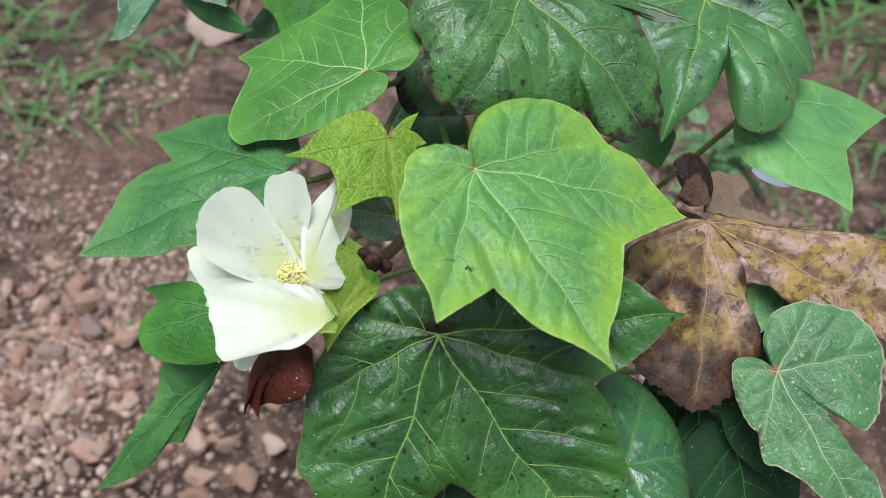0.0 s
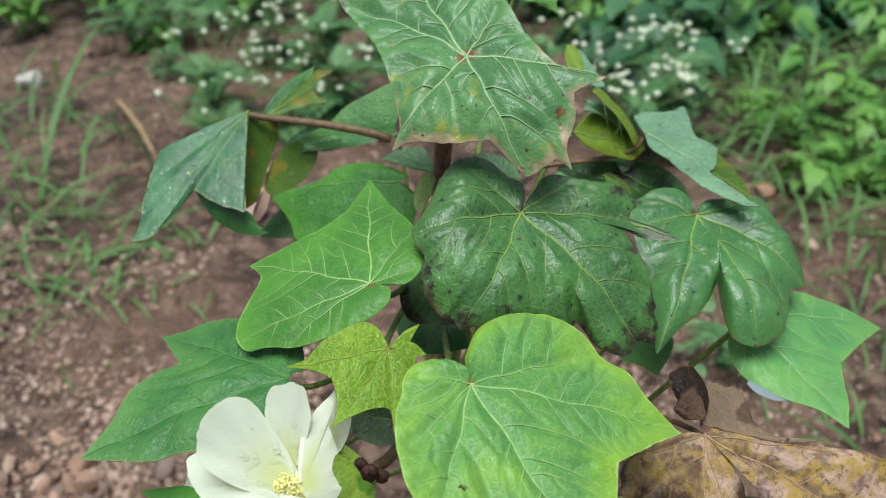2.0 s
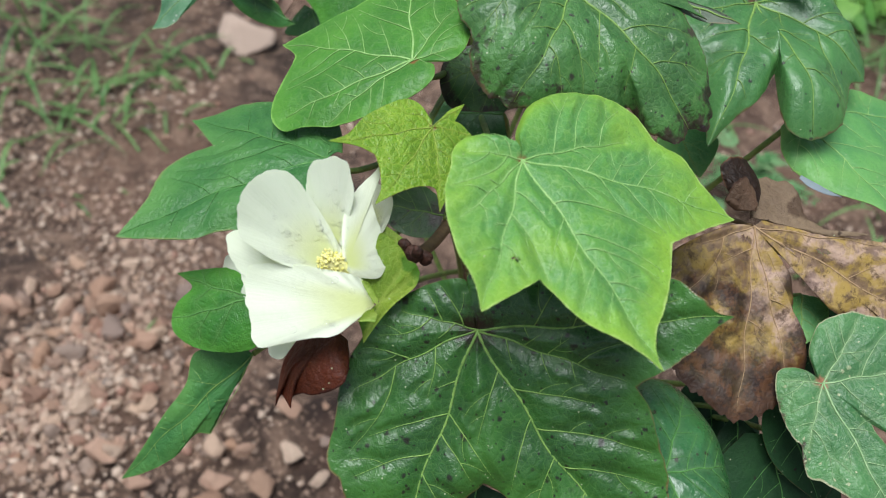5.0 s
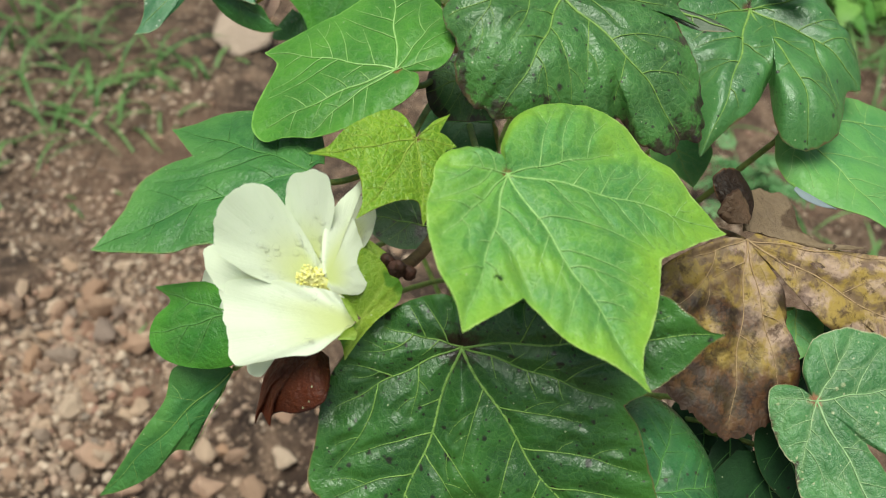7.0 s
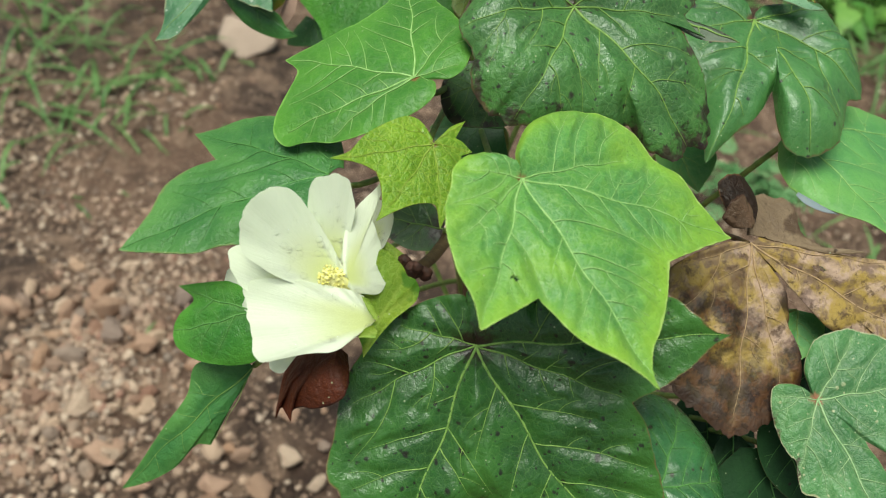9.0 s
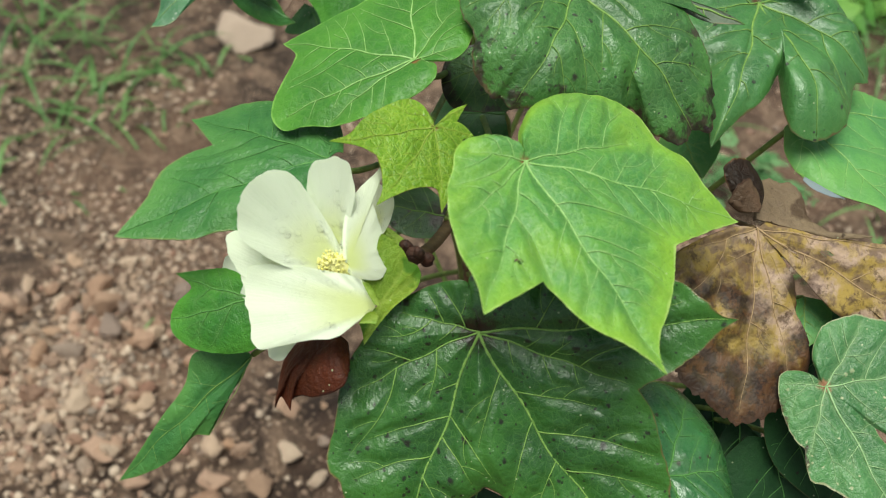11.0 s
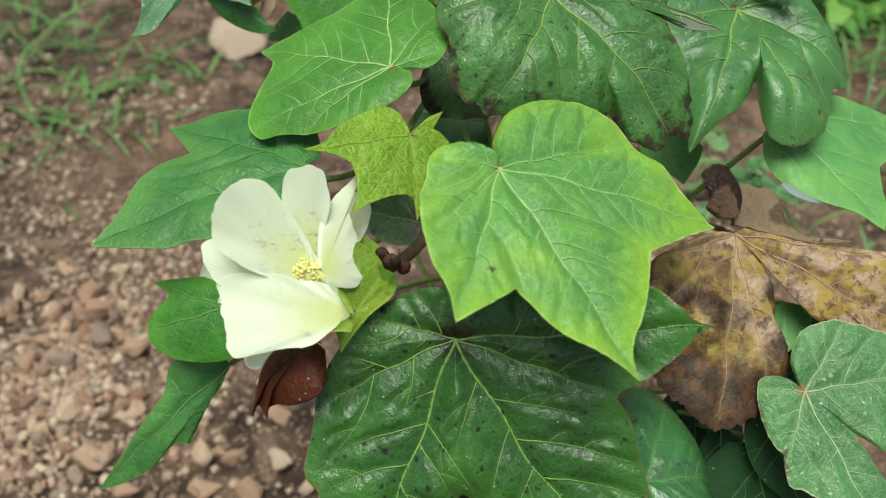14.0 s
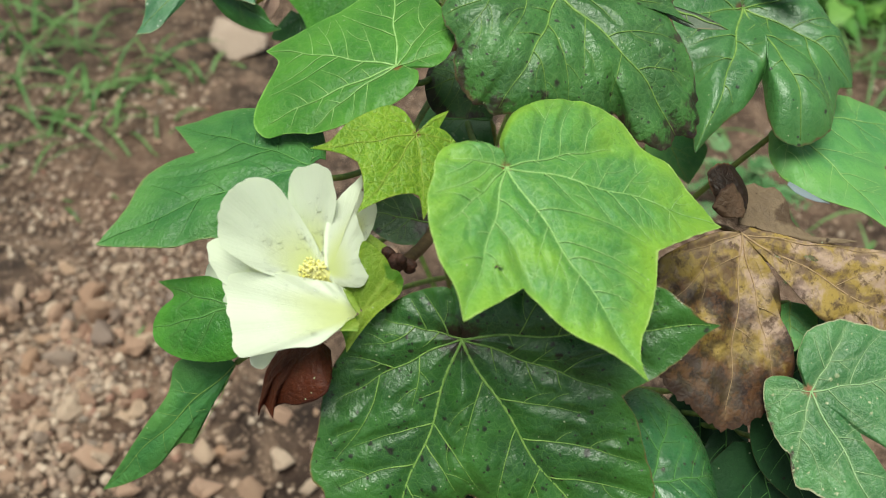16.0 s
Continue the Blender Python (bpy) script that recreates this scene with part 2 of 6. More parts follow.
PALE = leaf_material("pale_leaf", "468850", "5e9e56", "86b85c", "b0cc90", net=0.12, rim="8cb85c", rim_from=0.985, wild=0.06, rough=0.46, shine=0.32, thin=0.24, relief=0.3, web=0.2, fringe=0.4)
SCARRED = leaf_material("scarred_leaf", "285a32", "3e7240", "68985a", "a8be88", net=0.2, rim="a8a480", rim_from=0.975, wild=0.05, spots=0.4, spot="b0b48c", rough=0.42, shine=0.42, thin=0.14, relief=0.4, web=0.2, fringe=0.3, core="9a6a50", core_size=0.004, sear="5a3a28", sear_from=1.12)
TURNING = leaf_material("turning_leaf", "2c6236", "427a44", "78a65a", "b8d09c", net=0.16, rim="b89a80", rim_from=0.93, wild=0.3, spots=0.15, blotch="94982e", blotch_from=0.595, rough=0.42, shine=0.6, thin=0.15, relief=0.26, web=0.15, fringe=0.3, core="8a3a28", core_size=0.006, sear="8a4a20", sear_from=1.1, rim_round=1.1)
YELLOWING = leaf_material("yellowing_leaf", "4c6e1c", "6c8a24", "909c30", "a8b050", net=0.15, rim="8a5a26", rim_from=0.985, wild=0.1, spots=0.22, spot="5a2c18", rough=0.45, thin=0.26, relief=0.15, web=0.2)
RUST = leaf_material("rust_bract", "200905", "46180b", "78380f", "4a1c10", net=0.10, rim="280e08", rim_from=0.985, wild=0.1, rough=0.6, shine=0.3, thin=0.05, relief=0.5, web=0.1)
WITHERED = leaf_material("withered_curl", "3a2a1e", "5c4434", "7a604a", "7a6048", net=0.15, rim="3a2418", rim_from=0.93, wild=0.2, rough=0.6, shine=0.3, thin=0.08, relief=0.5, web=0.1, spots=0.3, spot="2a1810")
PAPERY = leaf_material("papery_leaf", "5e4c3e", "7c6854", "948062", "8a745c", net=0.2, rim="4a3626", rim_from=0.96, wild=0.3, rough=0.6, shine=0.3, thin=0.12, relief=0.5, web=0.15, spots=0.25, spot="3a2a1e", blotch="4c3a2c", blotch_from=0.56)
# blackish brown leaf; the curl's dark hollow and lit tan edge are painted in
DARK_CURL = leaf_material("dark_curl_leaf", "0e0705", "1c0f0a", "3a2414", "5c4428", net=0.1, rim="705034", rim_from=0.97, wild=0.3, rough=0.6, shine=0.25, thin=0.03, relief=0.6, web=0.1, spots=0.3, spot="0c0705")
COOL = leaf_material("cool_green_leaf", "2c6432", "40783a", "66964a", "70a060", net=0.14, rim="7a8a50", rim_from=0.985, wild=0.06, rough=0.42, shine=0.34, thin=0.2, relief=0.4, web=0.2, fringe=0.45)
BRACT = leaf_material("green_bract", "5c8a20", "86a42c", "acb83e", "bccc68", net=0.3, rim="a8a850", rim_from=1.0, rough=0.5, shine=0.35, thin=0.28, relief=0.35, blotch="477a22", blotch_from=0.56)


def dead_material():
    """A withered leaf: ochre and pinkish tan, purple-grey mould, and one lobe dark brown from rot and from shade put
    into its colour.
    """
    n = Nodes("withered_leaf")
    turned = n.warp(0.012, 80)
    colour = n.mix(n.band(n.noise(55, 5, 0.6, turned), 0.42, 0.58), hx("b49884"), hx("9c8240"))
    colour = n.mix(n.math("MULTIPLY", n.band(n.noise(120, 4, 0.6), 0.5, 0.6), 0.6), colour, hx("a48a50"))
    colour = n.mix(n.math("MULTIPLY", n.band(n.noise(80, 6, 0.65, turned), 0.47, 0.62), 0.75), colour, hx("5e4844"))
    colour = n.mix(n.math("MULTIPLY", n.band(n.noise(210, 5, 0.7), 0.53, 0.64), 0.72), colour, hx("44301f"))
    # the hanging lobe: brown rot, deepened further to carry the shade of its fold
    lobe = n.math("SUBTRACT", 1.0, n.math("ABSOLUTE", n.math("ADD", n.stored("angle"), 0.05)))
    rot_and_shade = n.math("ADD", n.math("MULTIPLY", lobe, n.math("POWER", n.stored("rim"), 2.5)), n.math("MULTIPLY", n.math("SUBTRACT", n.noise(42, 6, 0.6), 0.5), 1.5))
    colour = n.mix(n.math("MULTIPLY", n.band(rot_and_shade, 0.0, 0.34), 0.9), colour, n.mix(n.band(n.noise(140, 5, 0.7), 0.45, 0.6), hx("1a0c07"), hx("4e2e14")))
    colour = n.mix(n.math("MULTIPLY", n.stored("vein"), 0.4), colour, hx("b79a76"))
    worn = n.math("ADD", n.stored("rim"), n.math("MULTIPLY", n.math("SUBTRACT", n.noise(120, 4), 0.5), 0.3))
    colour = n.mix(n.math("MULTIPLY", n.band(worn, 0.88, 1.02), 0.85), colour, hx("3a2416"))
    cells = n.cells(330, "DISTANCE_TO_EDGE", n.warp(0.006, 90))
    normal = n.bump(n.math("ADD", n.band(cells, 0.0, 0.35), n.noise(260, 5, 0.7)), 0.2, 0.0008)
    n.finish(colour, 0.58, 0.35)
    n.lucent(colour, 0.10, normal)
    return n.mat


PARCHED = leaf_material("parched_edge", "4c5c4a", "667260", "7c8470", "8c907c", net=0.1, rim="8a7a60", rim_from=0.95, rough=0.5, shine=0.4, thin=0.1, relief=0.3, spots=0.3)
DEAD = dead_material()
VEIN = plain("pale_vein", "6c9044", "8cac58", 300, 0.5, thin=0.1)
VEIN_BRIGHT = plain("bright_vein", "8cbc64", "b0d488", 300, 0.5, thin=0.2)
VEIN_PALE = plain("whitish_vein", "88ac74", "a6c28e", 300, 0.5, thin=0.1)
VEIN_SOFT = plain("soft_vein", "4e8440", "689a50", 300, 0.5, thin=0.15)
VEIN_YOUNG = plain("young_vein", "8fa83c", "acc058", 300, 0.5, thin=0.2)
VEIN_DRY = plain("dry_vein", "967a58", "b09470", 300, 0.65)
PETIOLE = plain("green_petiole", "5d7a3a", "86964e", 200, 0.5)
PETIOLE_RED = plain("reddish_petiole", "574430", "7a6444", 200, 0.55)
NODE = plain("dark_node", "24140f", "4a2c20", 300, 0.6, 0.8, 0.001)
BARK = plain("brown_stem", "4a3528", "7b604a", 160, 0.75, 0.8, 0.001)


def petal_material():
    n = Nodes("cream_petal")
    angle = n.stored("angle")
    wave = n.tree.nodes.new("ShaderNodeTexNoise")
    joined = n.tree.nodes.new("ShaderNodeCombineXYZ")
    n.put(joined.inputs[0], n.math("MULTIPLY", angle, 60)), n.put(joined.inputs[1], n.math("MULTIPLY", n.stored("rim"), 3))
    n.put(wave.inputs["Vector"], joined.outputs[0]), n.put(wave.inputs["Scale"], 1.0), n.put(wave.inputs["Detail"], 3.0)
    colour = n.mix(n.band(n.stored("rim"), 0.05, 0.7), hx("e8eeac"), hx("f4f8e6"))
    colour = n.mix(n.math("MULTIPLY", n.band(wave.outputs["Fac"], 0.45, 0.7), 0.14), colour, hx("dce8c8"))
    normal = n.bump(n.math("ADD", n.math("MULTIPLY", wave.outputs["Fac"], 0.6), n.math("MULTIPLY", n.noise(350, 3), 0.9)), 0.3, 0.0006)
    n.finish(colour, 0.42, 0.4)
    n.lucent(colour, 0.48, normal)
    return n.mat


PETAL = petal_material()
ANTHER = plain("yellow_anther", "ece470", "f8f4b8", 500, 0.6, thin=0.1, island=True)


def water_material():
    """A thin clear drop: see-through, with a gloss that grows towards its rim."""
    n = Nodes("rain_water")
    clear, gloss, both = n.tree.nodes.new("ShaderNodeBsdfTransparent"), n.tree.nodes.new("ShaderNodeBsdfGlossy"), n.tree.nodes.new("ShaderNodeMixShader")
    rim = n.tree.nodes.new("ShaderNodeFresnel")
    rim.inputs["IOR"].default_value = 1.12
    gloss.inputs["Roughness"].default_value = 0.03
    n.put(both.inputs[0], rim.outputs[0])
    n.tree.links.new(clear.outputs[0], both.inputs[1]), n.tree.links.new(gloss.outputs[0], both.inputs[2]), n.tree.links.new(both.outputs[0], n.out.inputs[0])
    return n.mat


WATER = water_material()


def soil_material():
    n = Nodes("damp_red_soil")
    big = n.noise(3.2, 4, 0.55)
    colour = n.mix(n.band(big, 0.4, 0.62), hx("30221b"), hx("664e40"))
    colour = n.mix(n.band(n.noise(22, 6, 0.65), 0.42, 0.72), colour, hx("8c7260"))
    colour = n.mix(n.math("MULTIPLY", n.band(n.noise(70, 6, 0.7), 0.5, 0.68), 0.8), colour, hx("43352b"))
    grit = n.cells(190, "F1")
    pick = n.tree.nodes.new("ShaderNodeSeparateColor")
    n.put(pick.inputs[0], n.cells(190, "F1", None, "Color"))
    colour = n.mix(n.math("MULTIPLY", n.band(grit, 0.5, 0.2), n.band(pick.outputs[0], 0.62, 0.7)), colour, hx("a58a76"))
    height = n.math("ADD", n.math("MULTIPLY", n.noise(45, 8, 0.7), 1.0), n.math("MULTIPLY", n.band(grit, 0.6, 0.1), 0.25))
    n.bump(height, 1.0, 0.010)
    return n.finish(colour, n.band(big, 0.3, 0.7, 0.55, 0.85), 0.35)


SOIL = soil_material()


def stone_material(name, tones, how):
    n = Nodes(name)
    pick = n.chance() if how == "object" else n.island()
    ramp = n.tree.nodes.new("ShaderNodeValToRGB")
    while len(ramp.color_ramp.elements) < len(tones):
        ramp.color_ramp.elements.new(0.5)
    for i, (e, c) in enumerate(zip(ramp.color_ramp.elements, tones)):
        e.position, e.color = i / (len(tones) - 1), hx(c)
    n.put(ramp.inputs[0], pick)
    colour = n.mix(n.math("MULTIPLY", n.band(n.noise(90, 6, 0.65), 0.45, 0.7), 0.55), ramp.outputs[0], hx("6e5547"))
    colour = n.mix(n.math("MULTIPLY", n.noise(400, 3), 0.25), colour, hx("d0bda8"))
    n.bump(n.noise(160, 6, 0.65), 0.7, 0.003)
    return n.finish(colour, 0.7, 0.35)


STONE = stone_material("gravel_stone", ("9c7460", "cca48c", "a47a60", "dcc0a8", "ba8e70", "8c7870", "dcbca0", "824c3a"), "object")
PEBBLE = stone_material("gravel_pebble", ("4c3830", "a08672", "7d6252", "c0a894", "8f6e5c", "6f625a", "b0927c", "5a4036", "ccb6a2", "7a4a3a"), "island")
GRASS = plain("grass_blade", "466f38", "7c9c5c", 60, 0.5, thin=0.3, island=True)
WEED = plain("weed_leaf", "42743e", "80a470", 60, 0.55, thin=0.25, chance=True)
WEED_STEM = plain("weed_stem", "56713f", "7d9456", 90, 0.6)
BROAD = plain("broad_weed_leaf", "4c8438", "86b054", 60, 0.5, thin=0.3, chance=True)
DUSKY = plain("dark_weed_leaf", "2a5432", "4c764c", 60, 0.45, thin=0.15, chance=True)
HEAD = plain("white_floret", "dce6c4", "f2f6e2", 300, 0.6, thin=0.2)
STRAW = plain("dry_straw", "8f7657", "b49a76", 150, 0.7)


# ---- helpers for building ----
def mesh_object(name, verts, faces, material, parent=None, local=None, smooth=True, label=""):
    me = bpy.data.meshes.new(name)
    me.from_pydata([tuple(map(float, v)) for v in verts], [], faces)
    me.materials.append(material)
    if smooth:
        me.polygons.foreach_set("use_smooth", [True] * len(me.polygons))
    ob = new(name, me)
    ob.parent = parent
    if local is not None:
        ob.matrix_basis = local
    if label:
        ob["label"] = label
    return ob


def tube(path, radii, sides=7):
    """Vertices and faces of a round rod along a path, closed at both ends."""
    path = [Vector(p) for p in path]
    verts, faces = [], []
    up = Vector((0.31, 0.22, 0.92))
    for i, p in enumerate(path):
        way = (path[min(i + 1, len(path) - 1)] - path[max(i - 1, 0)]).normalized()
        a = way.cross(up)
        a = a.normalized() if a.length > 1e-5 else way.orthogonal().normalized()
        b = way.cross(a)
        for k in range(sides):
            q = 2 * math.pi * k / sides
            verts.append(p + (a * math.cos(q) + b * math.sin(q)) * radii[i])
    for i in range(len(path) - 1):
        for k in range(sides):
            faces.append((i * sides + k, i * sides + (k + 1) % sides, (i + 1) * sides + (k + 1) % sides, (i + 1) * sides + k))
    faces.append(tuple(range(sides))[::-1])
    faces.append(tuple((len(path) - 1) * sides + k for k in range(sides)))
    return verts, faces


def bezier(a, b, c, d, steps):
    a, b, c, d = map(Vector, (a, b, c, d))
    return [a * (1 - t) ** 3 + b * 3 * t * (1 - t) ** 2 + c * 3 * t * t * (1 - t) + d * t ** 3 for t in (i / steps for i in range(steps + 1))]


def gather(pieces):
    """Joins pieces of (verts, faces) into one."""
    verts, faces = [], []
    for v, f in pieces:
        o = len(verts)
        verts += v
        faces += [tuple(i + o for i in face) for face in f]
    return verts, faces


# ---- leaves and petals ----
def margin_line(margin, step):
    """The blade's edge: lobes and hollows as (degrees, millimetres, kind), joined by smooth curves; t and n are pointed, o and v are round."""
    pts = [np.array((math.cos(radians(a)), math.sin(radians(a)))) * r / 1000 for a, r, _ in margin]
    sharp = [k in "tn" for _, _, k in margin]
    line, n = [], len(pts)
    for i in range(n - 1):
        p, q = pts[i], pts[i + 1]
        span = np.linalg.norm(q - p)
        tp = (q - p) if i == 0 or sharp[i] else (q - pts[i - 1]) / (span + np.linalg.norm(p - pts[i - 1]) + 1e-9) * span
        tq = (q - p) if i == n - 2 or sharp[i + 1] else (pts[i + 2] - p) / (span + np.linalg.norm(pts[i + 2] - q) + 1e-9) * span
        count = max(2, int(math.ceil(span / step)))
        for s in np.arange(count) / count:
            line.append((2 * s ** 3 - 3 * s ** 2 + 1) * p + (s ** 3 - 2 * s ** 2 + s) * tp + (3 * s ** 2 - 2 * s ** 3) * q + (s ** 3 - s ** 2) * tq)
    line.append(pts[-1])
    return np.array(line)


def lift(x, y, bend, folds):
    """The height of a bent and folded blade over its plane."""
    z = bend[0] * x * x + bend[1] * y * y + bend[2] * x * y
    for a, start, slope in folds:
        d = x * math.cos(radians(a)) + y * math.sin(radians(a)) - start
        z = z + slope * 0.5 * (d + np.sqrt(d * d + 0.004 ** 2))
    return z


def vein_lines(margin, edge, rng, sides=5, ribs=(), twigs=0.4):
    """The main veins and their side veins, as groups of lines of points with a width from 1 to 0."""
    around = np.degrees(np.unwrap(np.arctan2(edge[:, 1], edge[:, 0])))
    reach = np.hypot(edge[:, 0], edge[:, 1])
    order = np.argsort(around)
    around, reach = around[order], reach[order]
    mains = list(ribs) or [(a, r) for a, r, k in margin if k in "tv" and r > 5] or [max((r, a) for a, r, _ in margin)[::-1]]
    top = max(r for _, r in mains)
    middle = (around[0] + around[-1]) / 2
    mains = sorted((a + 360 * round((middle - a) / 360), r) for a, r in mains)
    lines = []
    laid = []

    def run_out(start, heading, finish, bend_over, longest, a, limit, salt):
        """A vein that leaves its parent steeply and arches round towards the margin."""
        p, run, gone = start.copy(), [start.copy()], 0.0
        while gone < longest:
            u = min(1.0, gone / bend_over)
            q = radians(heading + (finish - heading) * u ** 0.8 + 9 * noise.noise((p[0] * 130, p[1] * 130, salt)))
            p = p + np.array((math.cos(q), math.sin(q))) * 0.0012
            gone += 0.0012
            here = math.degrees(math.atan2(p[1], p[0]))
            here += 360 * round((a - here) / 360)
            if abs(here - a) > limit or math.hypot(*p) > 0.93 * np.interp(here, around, reach):
                break
            if gone > 0.0042 and laid and min(np.abs(block - p).sum(1).min() for block in laid) < 0.0021:
                break
            run.append(p.copy())
        if len(run) > 4:
            laid.append(np.array(run[3:]))
        return np.array(run)

    trunks = []
    for i, (a, r) in enumerate(mains):
        u = np.array((math.cos(radians(a)), math.sin(radians(a))))
        w = np.array((-u[1], u[0]))
        bow = rng.uniform(-0.03, 0.03)
        s = np.linspace(0, 0.985, 26)
        trunks.append(np.outer(s, u) * r / 1000 + np.outer(np.sin(s * math.pi) * bow + 0.008 * np.sin(s * 17 + i), w) * r / 1000)
        laid.append(np.array([trunks[-1][0] + (trunks[-1][-1] - trunks[-1][0]) * k / 60 + (trunks[-1][min(25, int(k * 25 / 60))] - trunks[-1][-1] * int(k * 25 / 60) / 25) for k in range(9, 61)]))
    for i, (a, r) in enumerate(mains):
        line, s = trunks[i], np.linspace(0, 0.985, 26)
        group = [(line, (1 - 0.82 * s) * min(1.0, 0.3 + 0.7 * r / top))]
        lines.append(group)
        for side in (-1, 1):
            j = i + side
            limit = abs(mains[j][0] - a) * 0.66 if 0 <= j < len(mains) else 75
            count = max(1, round(sides * min(1.0, 0.2 + 0.85 * r / top)))
            for k in range(count):
                f = 0.22 + 0.62 * (k + 0.45 * (side > 0) + rng.uniform(-0.2, 0.2)) / count
                f = min(0.9, max(0.12, f))
                long = (1.05 - f) * r / 1000 * 0.8
                run = run_out(line[int(f * 25)], a + side * rng.uniform(54, 68), a + side * rng.uniform(16, 30), long * 1.5, long * 2.2, a, limit, k + 3 * i)
                if len(run) < 5:
                    continue
                group.append((run, 0.5 * (1 - 0.35 * f) * np.linspace(1, 0.16, len(run))))
                for g in (0.3, 0.58):
                    if len(run) > 9 and rng.random() < twigs:
                        at = int(g * len(run))
                        way = math.degrees(math.atan2(*(run[at + 1] - run[at - 1])[::-1]))
                        turn = side * rng.choice((1, 1, -1))
                        twig = run_out(run[at], way + turn * 55, way + turn * 15, 0.011, rng.uniform(0.007, 0.016), a, limit * 1.2, k + 9)
                        if len(twig) > 4:
                            group.append((twig, np.linspace(0.2, 0.08, len(twig))))
    return lines


def blade(name, at, turn, bend, margin, material, parent, folds=(), label="", seed=1, step=0.0022, rings=22, pillow=0.0012, wave=0.0012, ragged=0.0, thick=0.00035, veins=None, vein_width=0.0008, holes=(), base=(0, 0, 0), sides=3, ribs=(), raised=True, crease=0.0, twigs=0.4, curl=0.0, rolls=(), dome=0.0):
    """A leaf or petal blade from its margin, with its veins as a part of its own. It stands at the pose of its petiole's end."""
    rng = random.Random(seed)
    edge = margin_line(margin, step)
    if ragged:
        w = np.array([1 + ragged * (noise.noise((p[0] * 160, p[1] * 160, seed)) + 0.6 * noise.noise((p[0] * 420, p[1] * 420, seed))) for p in edge])
        edge = edge * w[:, None]
    groups = vein_lines(margin, edge, rng, sides, ribs, twigs) if veins else []
    lines = [line for group in groups for line in group]
    n = len(edge)
    s = (np.arange(1, rings + 1) / rings) ** 0.85
    flat = np.vstack([np.zeros((1, 2)), (s[:, None, None] * edge[None]).reshape(-1, 2)])
    x, y = flat[:, 0], flat[:, 1]
    size = np.hypot(edge[:, 0], edge[:, 1]).max()
    rim = np.concatenate([[0], np.repeat(s, n)])
    shape = [[rng.uniform(-1, 1) for _ in range(3)] for _ in range(7)]

    def distance(q, chosen):
        far = np.full(len(q), 0.02)
        for line in chosen:
            far = np.minimum(far, np.sqrt(((q[:, None, :] - line[None]) ** 2).sum(2)).min(1))
        return far

    def surface(q, out):
        """The blade's height: its bend, the swelling between the veins and a ripple that grows towards the edge."""
        big = distance(q, [line for line, width in lines if width[0] >= 0.34 and len(line) == 26])
        small = distance(q, [line for line, width in lines if len(line) != 26])
        dip = np.maximum(np.exp(-(np.sqrt(big ** 2 + 0.001 ** 2) - 0.001) / 0.0045), 0.5 * np.exp(-(small / 0.0032) ** 2))
        ripple = sum(np.sin((a * q[:, 0] + b * q[:, 1]) * 190 / (1 + k * 0.25) + c * 3) for k, (a, b, c) in enumerate(shape)) / 4
        z = lift(q[:, 0], q[:, 1], bend, folds) - pillow * dip * (0.45 + 0.55 * np.minimum(1, (1.04 - out) * 5)) + wave * ripple * out ** 1.5 * min(1, size / 0.05)
        turned = np.arctan2(q[:, 1], q[:, 0])
        # the rim rolls down, all round or about some headings
        z = z + curl * (1 - out ** 4)
        for heading, spread, drop in rolls:
            off = np.degrees(np.angle(np.exp(1j * (turned - radians(heading)))))
            z = z + 2.2 * drop * np.exp(-(off / spread) ** 2) * out ** 1.5 * (1 - out ** 3)
        # a low blister in each field between the veins
        if dome:
            blister = np.array([noise.noise((p[0] * 75, p[1] * 75, seed)) + 0.35 * noise.noise((p[0] * 190, p[1] * 190, seed + 5)) for p in q])
            z = z + dome * blister * (1 - 0.7 * dip)
        if crease:
            z = z + crease * out ** 3 * (np.sin(turned * 11 + seed) + 0.7 * np.sin(turned * 23 + 2 * seed)) * np.minimum(1, 0.4 + out)
        return z, np.minimum(big, small + 0.0006)

    z, away = surface(flat, rim)
    verts = np.column_stack([x, y, z])
    faces = []
    for i in range(n - 1):
        faces.append((0, 1 + i, 2 + i))
    for j in range(rings - 1):
        o = 1 + j * n
        for i in range(n - 1):
            faces.append((o + i, o + n + i, o + n + i + 1, o + i + 1))
    if holes:
        def kept(face):
            c = flat[list(face)].mean(0)
            return not any(math.hypot((c[0] - hx0) * math.cos(ha) + (c[1] - hy0) * math.sin(ha), ((c[1] - hy0) * math.cos(ha) - (c[0] - hx0) * math.sin(ha)) * 1.8) < hr * (1 + 0.45 * noise.noise((c[0] * 500, c[1] * 500, 3))) for hx0, hy0, hr, ha in holes)
        faces = [f for f in faces if kept(f)]
    m = len(verts)
    under = verts.copy()
    under[:, 2] -= thick
    all_faces = faces + [tuple(i + m for i in f)[::-1] for f in faces]
    counts = {}
    for f in faces:
        for a, b in zip(f, f[1:] + f[:1]):
            counts[(a, b)] = counts.get((a, b), 0) + 1
    # the thin edge has vertices of its own, so that it stays crisp
    border = [k for k in counts if (k[1], k[0]) not in counts]
    ring = sorted({i for k in border for i in k})
    spot = {v: 2 * m + k for k, v in enumerate(ring)}
    for a, b in border:
        all_faces.append((spot[b], spot[a], spot[a] + len(ring), spot[b] + len(ring)))
    # the fan runs either way round: keep the upper side up
    if (edge[len(edge) // 2][0] * edge[len(edge) // 2 + 1][1] - edge[len(edge) // 2][1] * edge[len(edge) // 2 + 1][0]) < 0:
        all_faces = [f[::-1] for f in all_faces]
    local = Matrix.Translation(-Vector(base)) @ pose(*at, *turn)
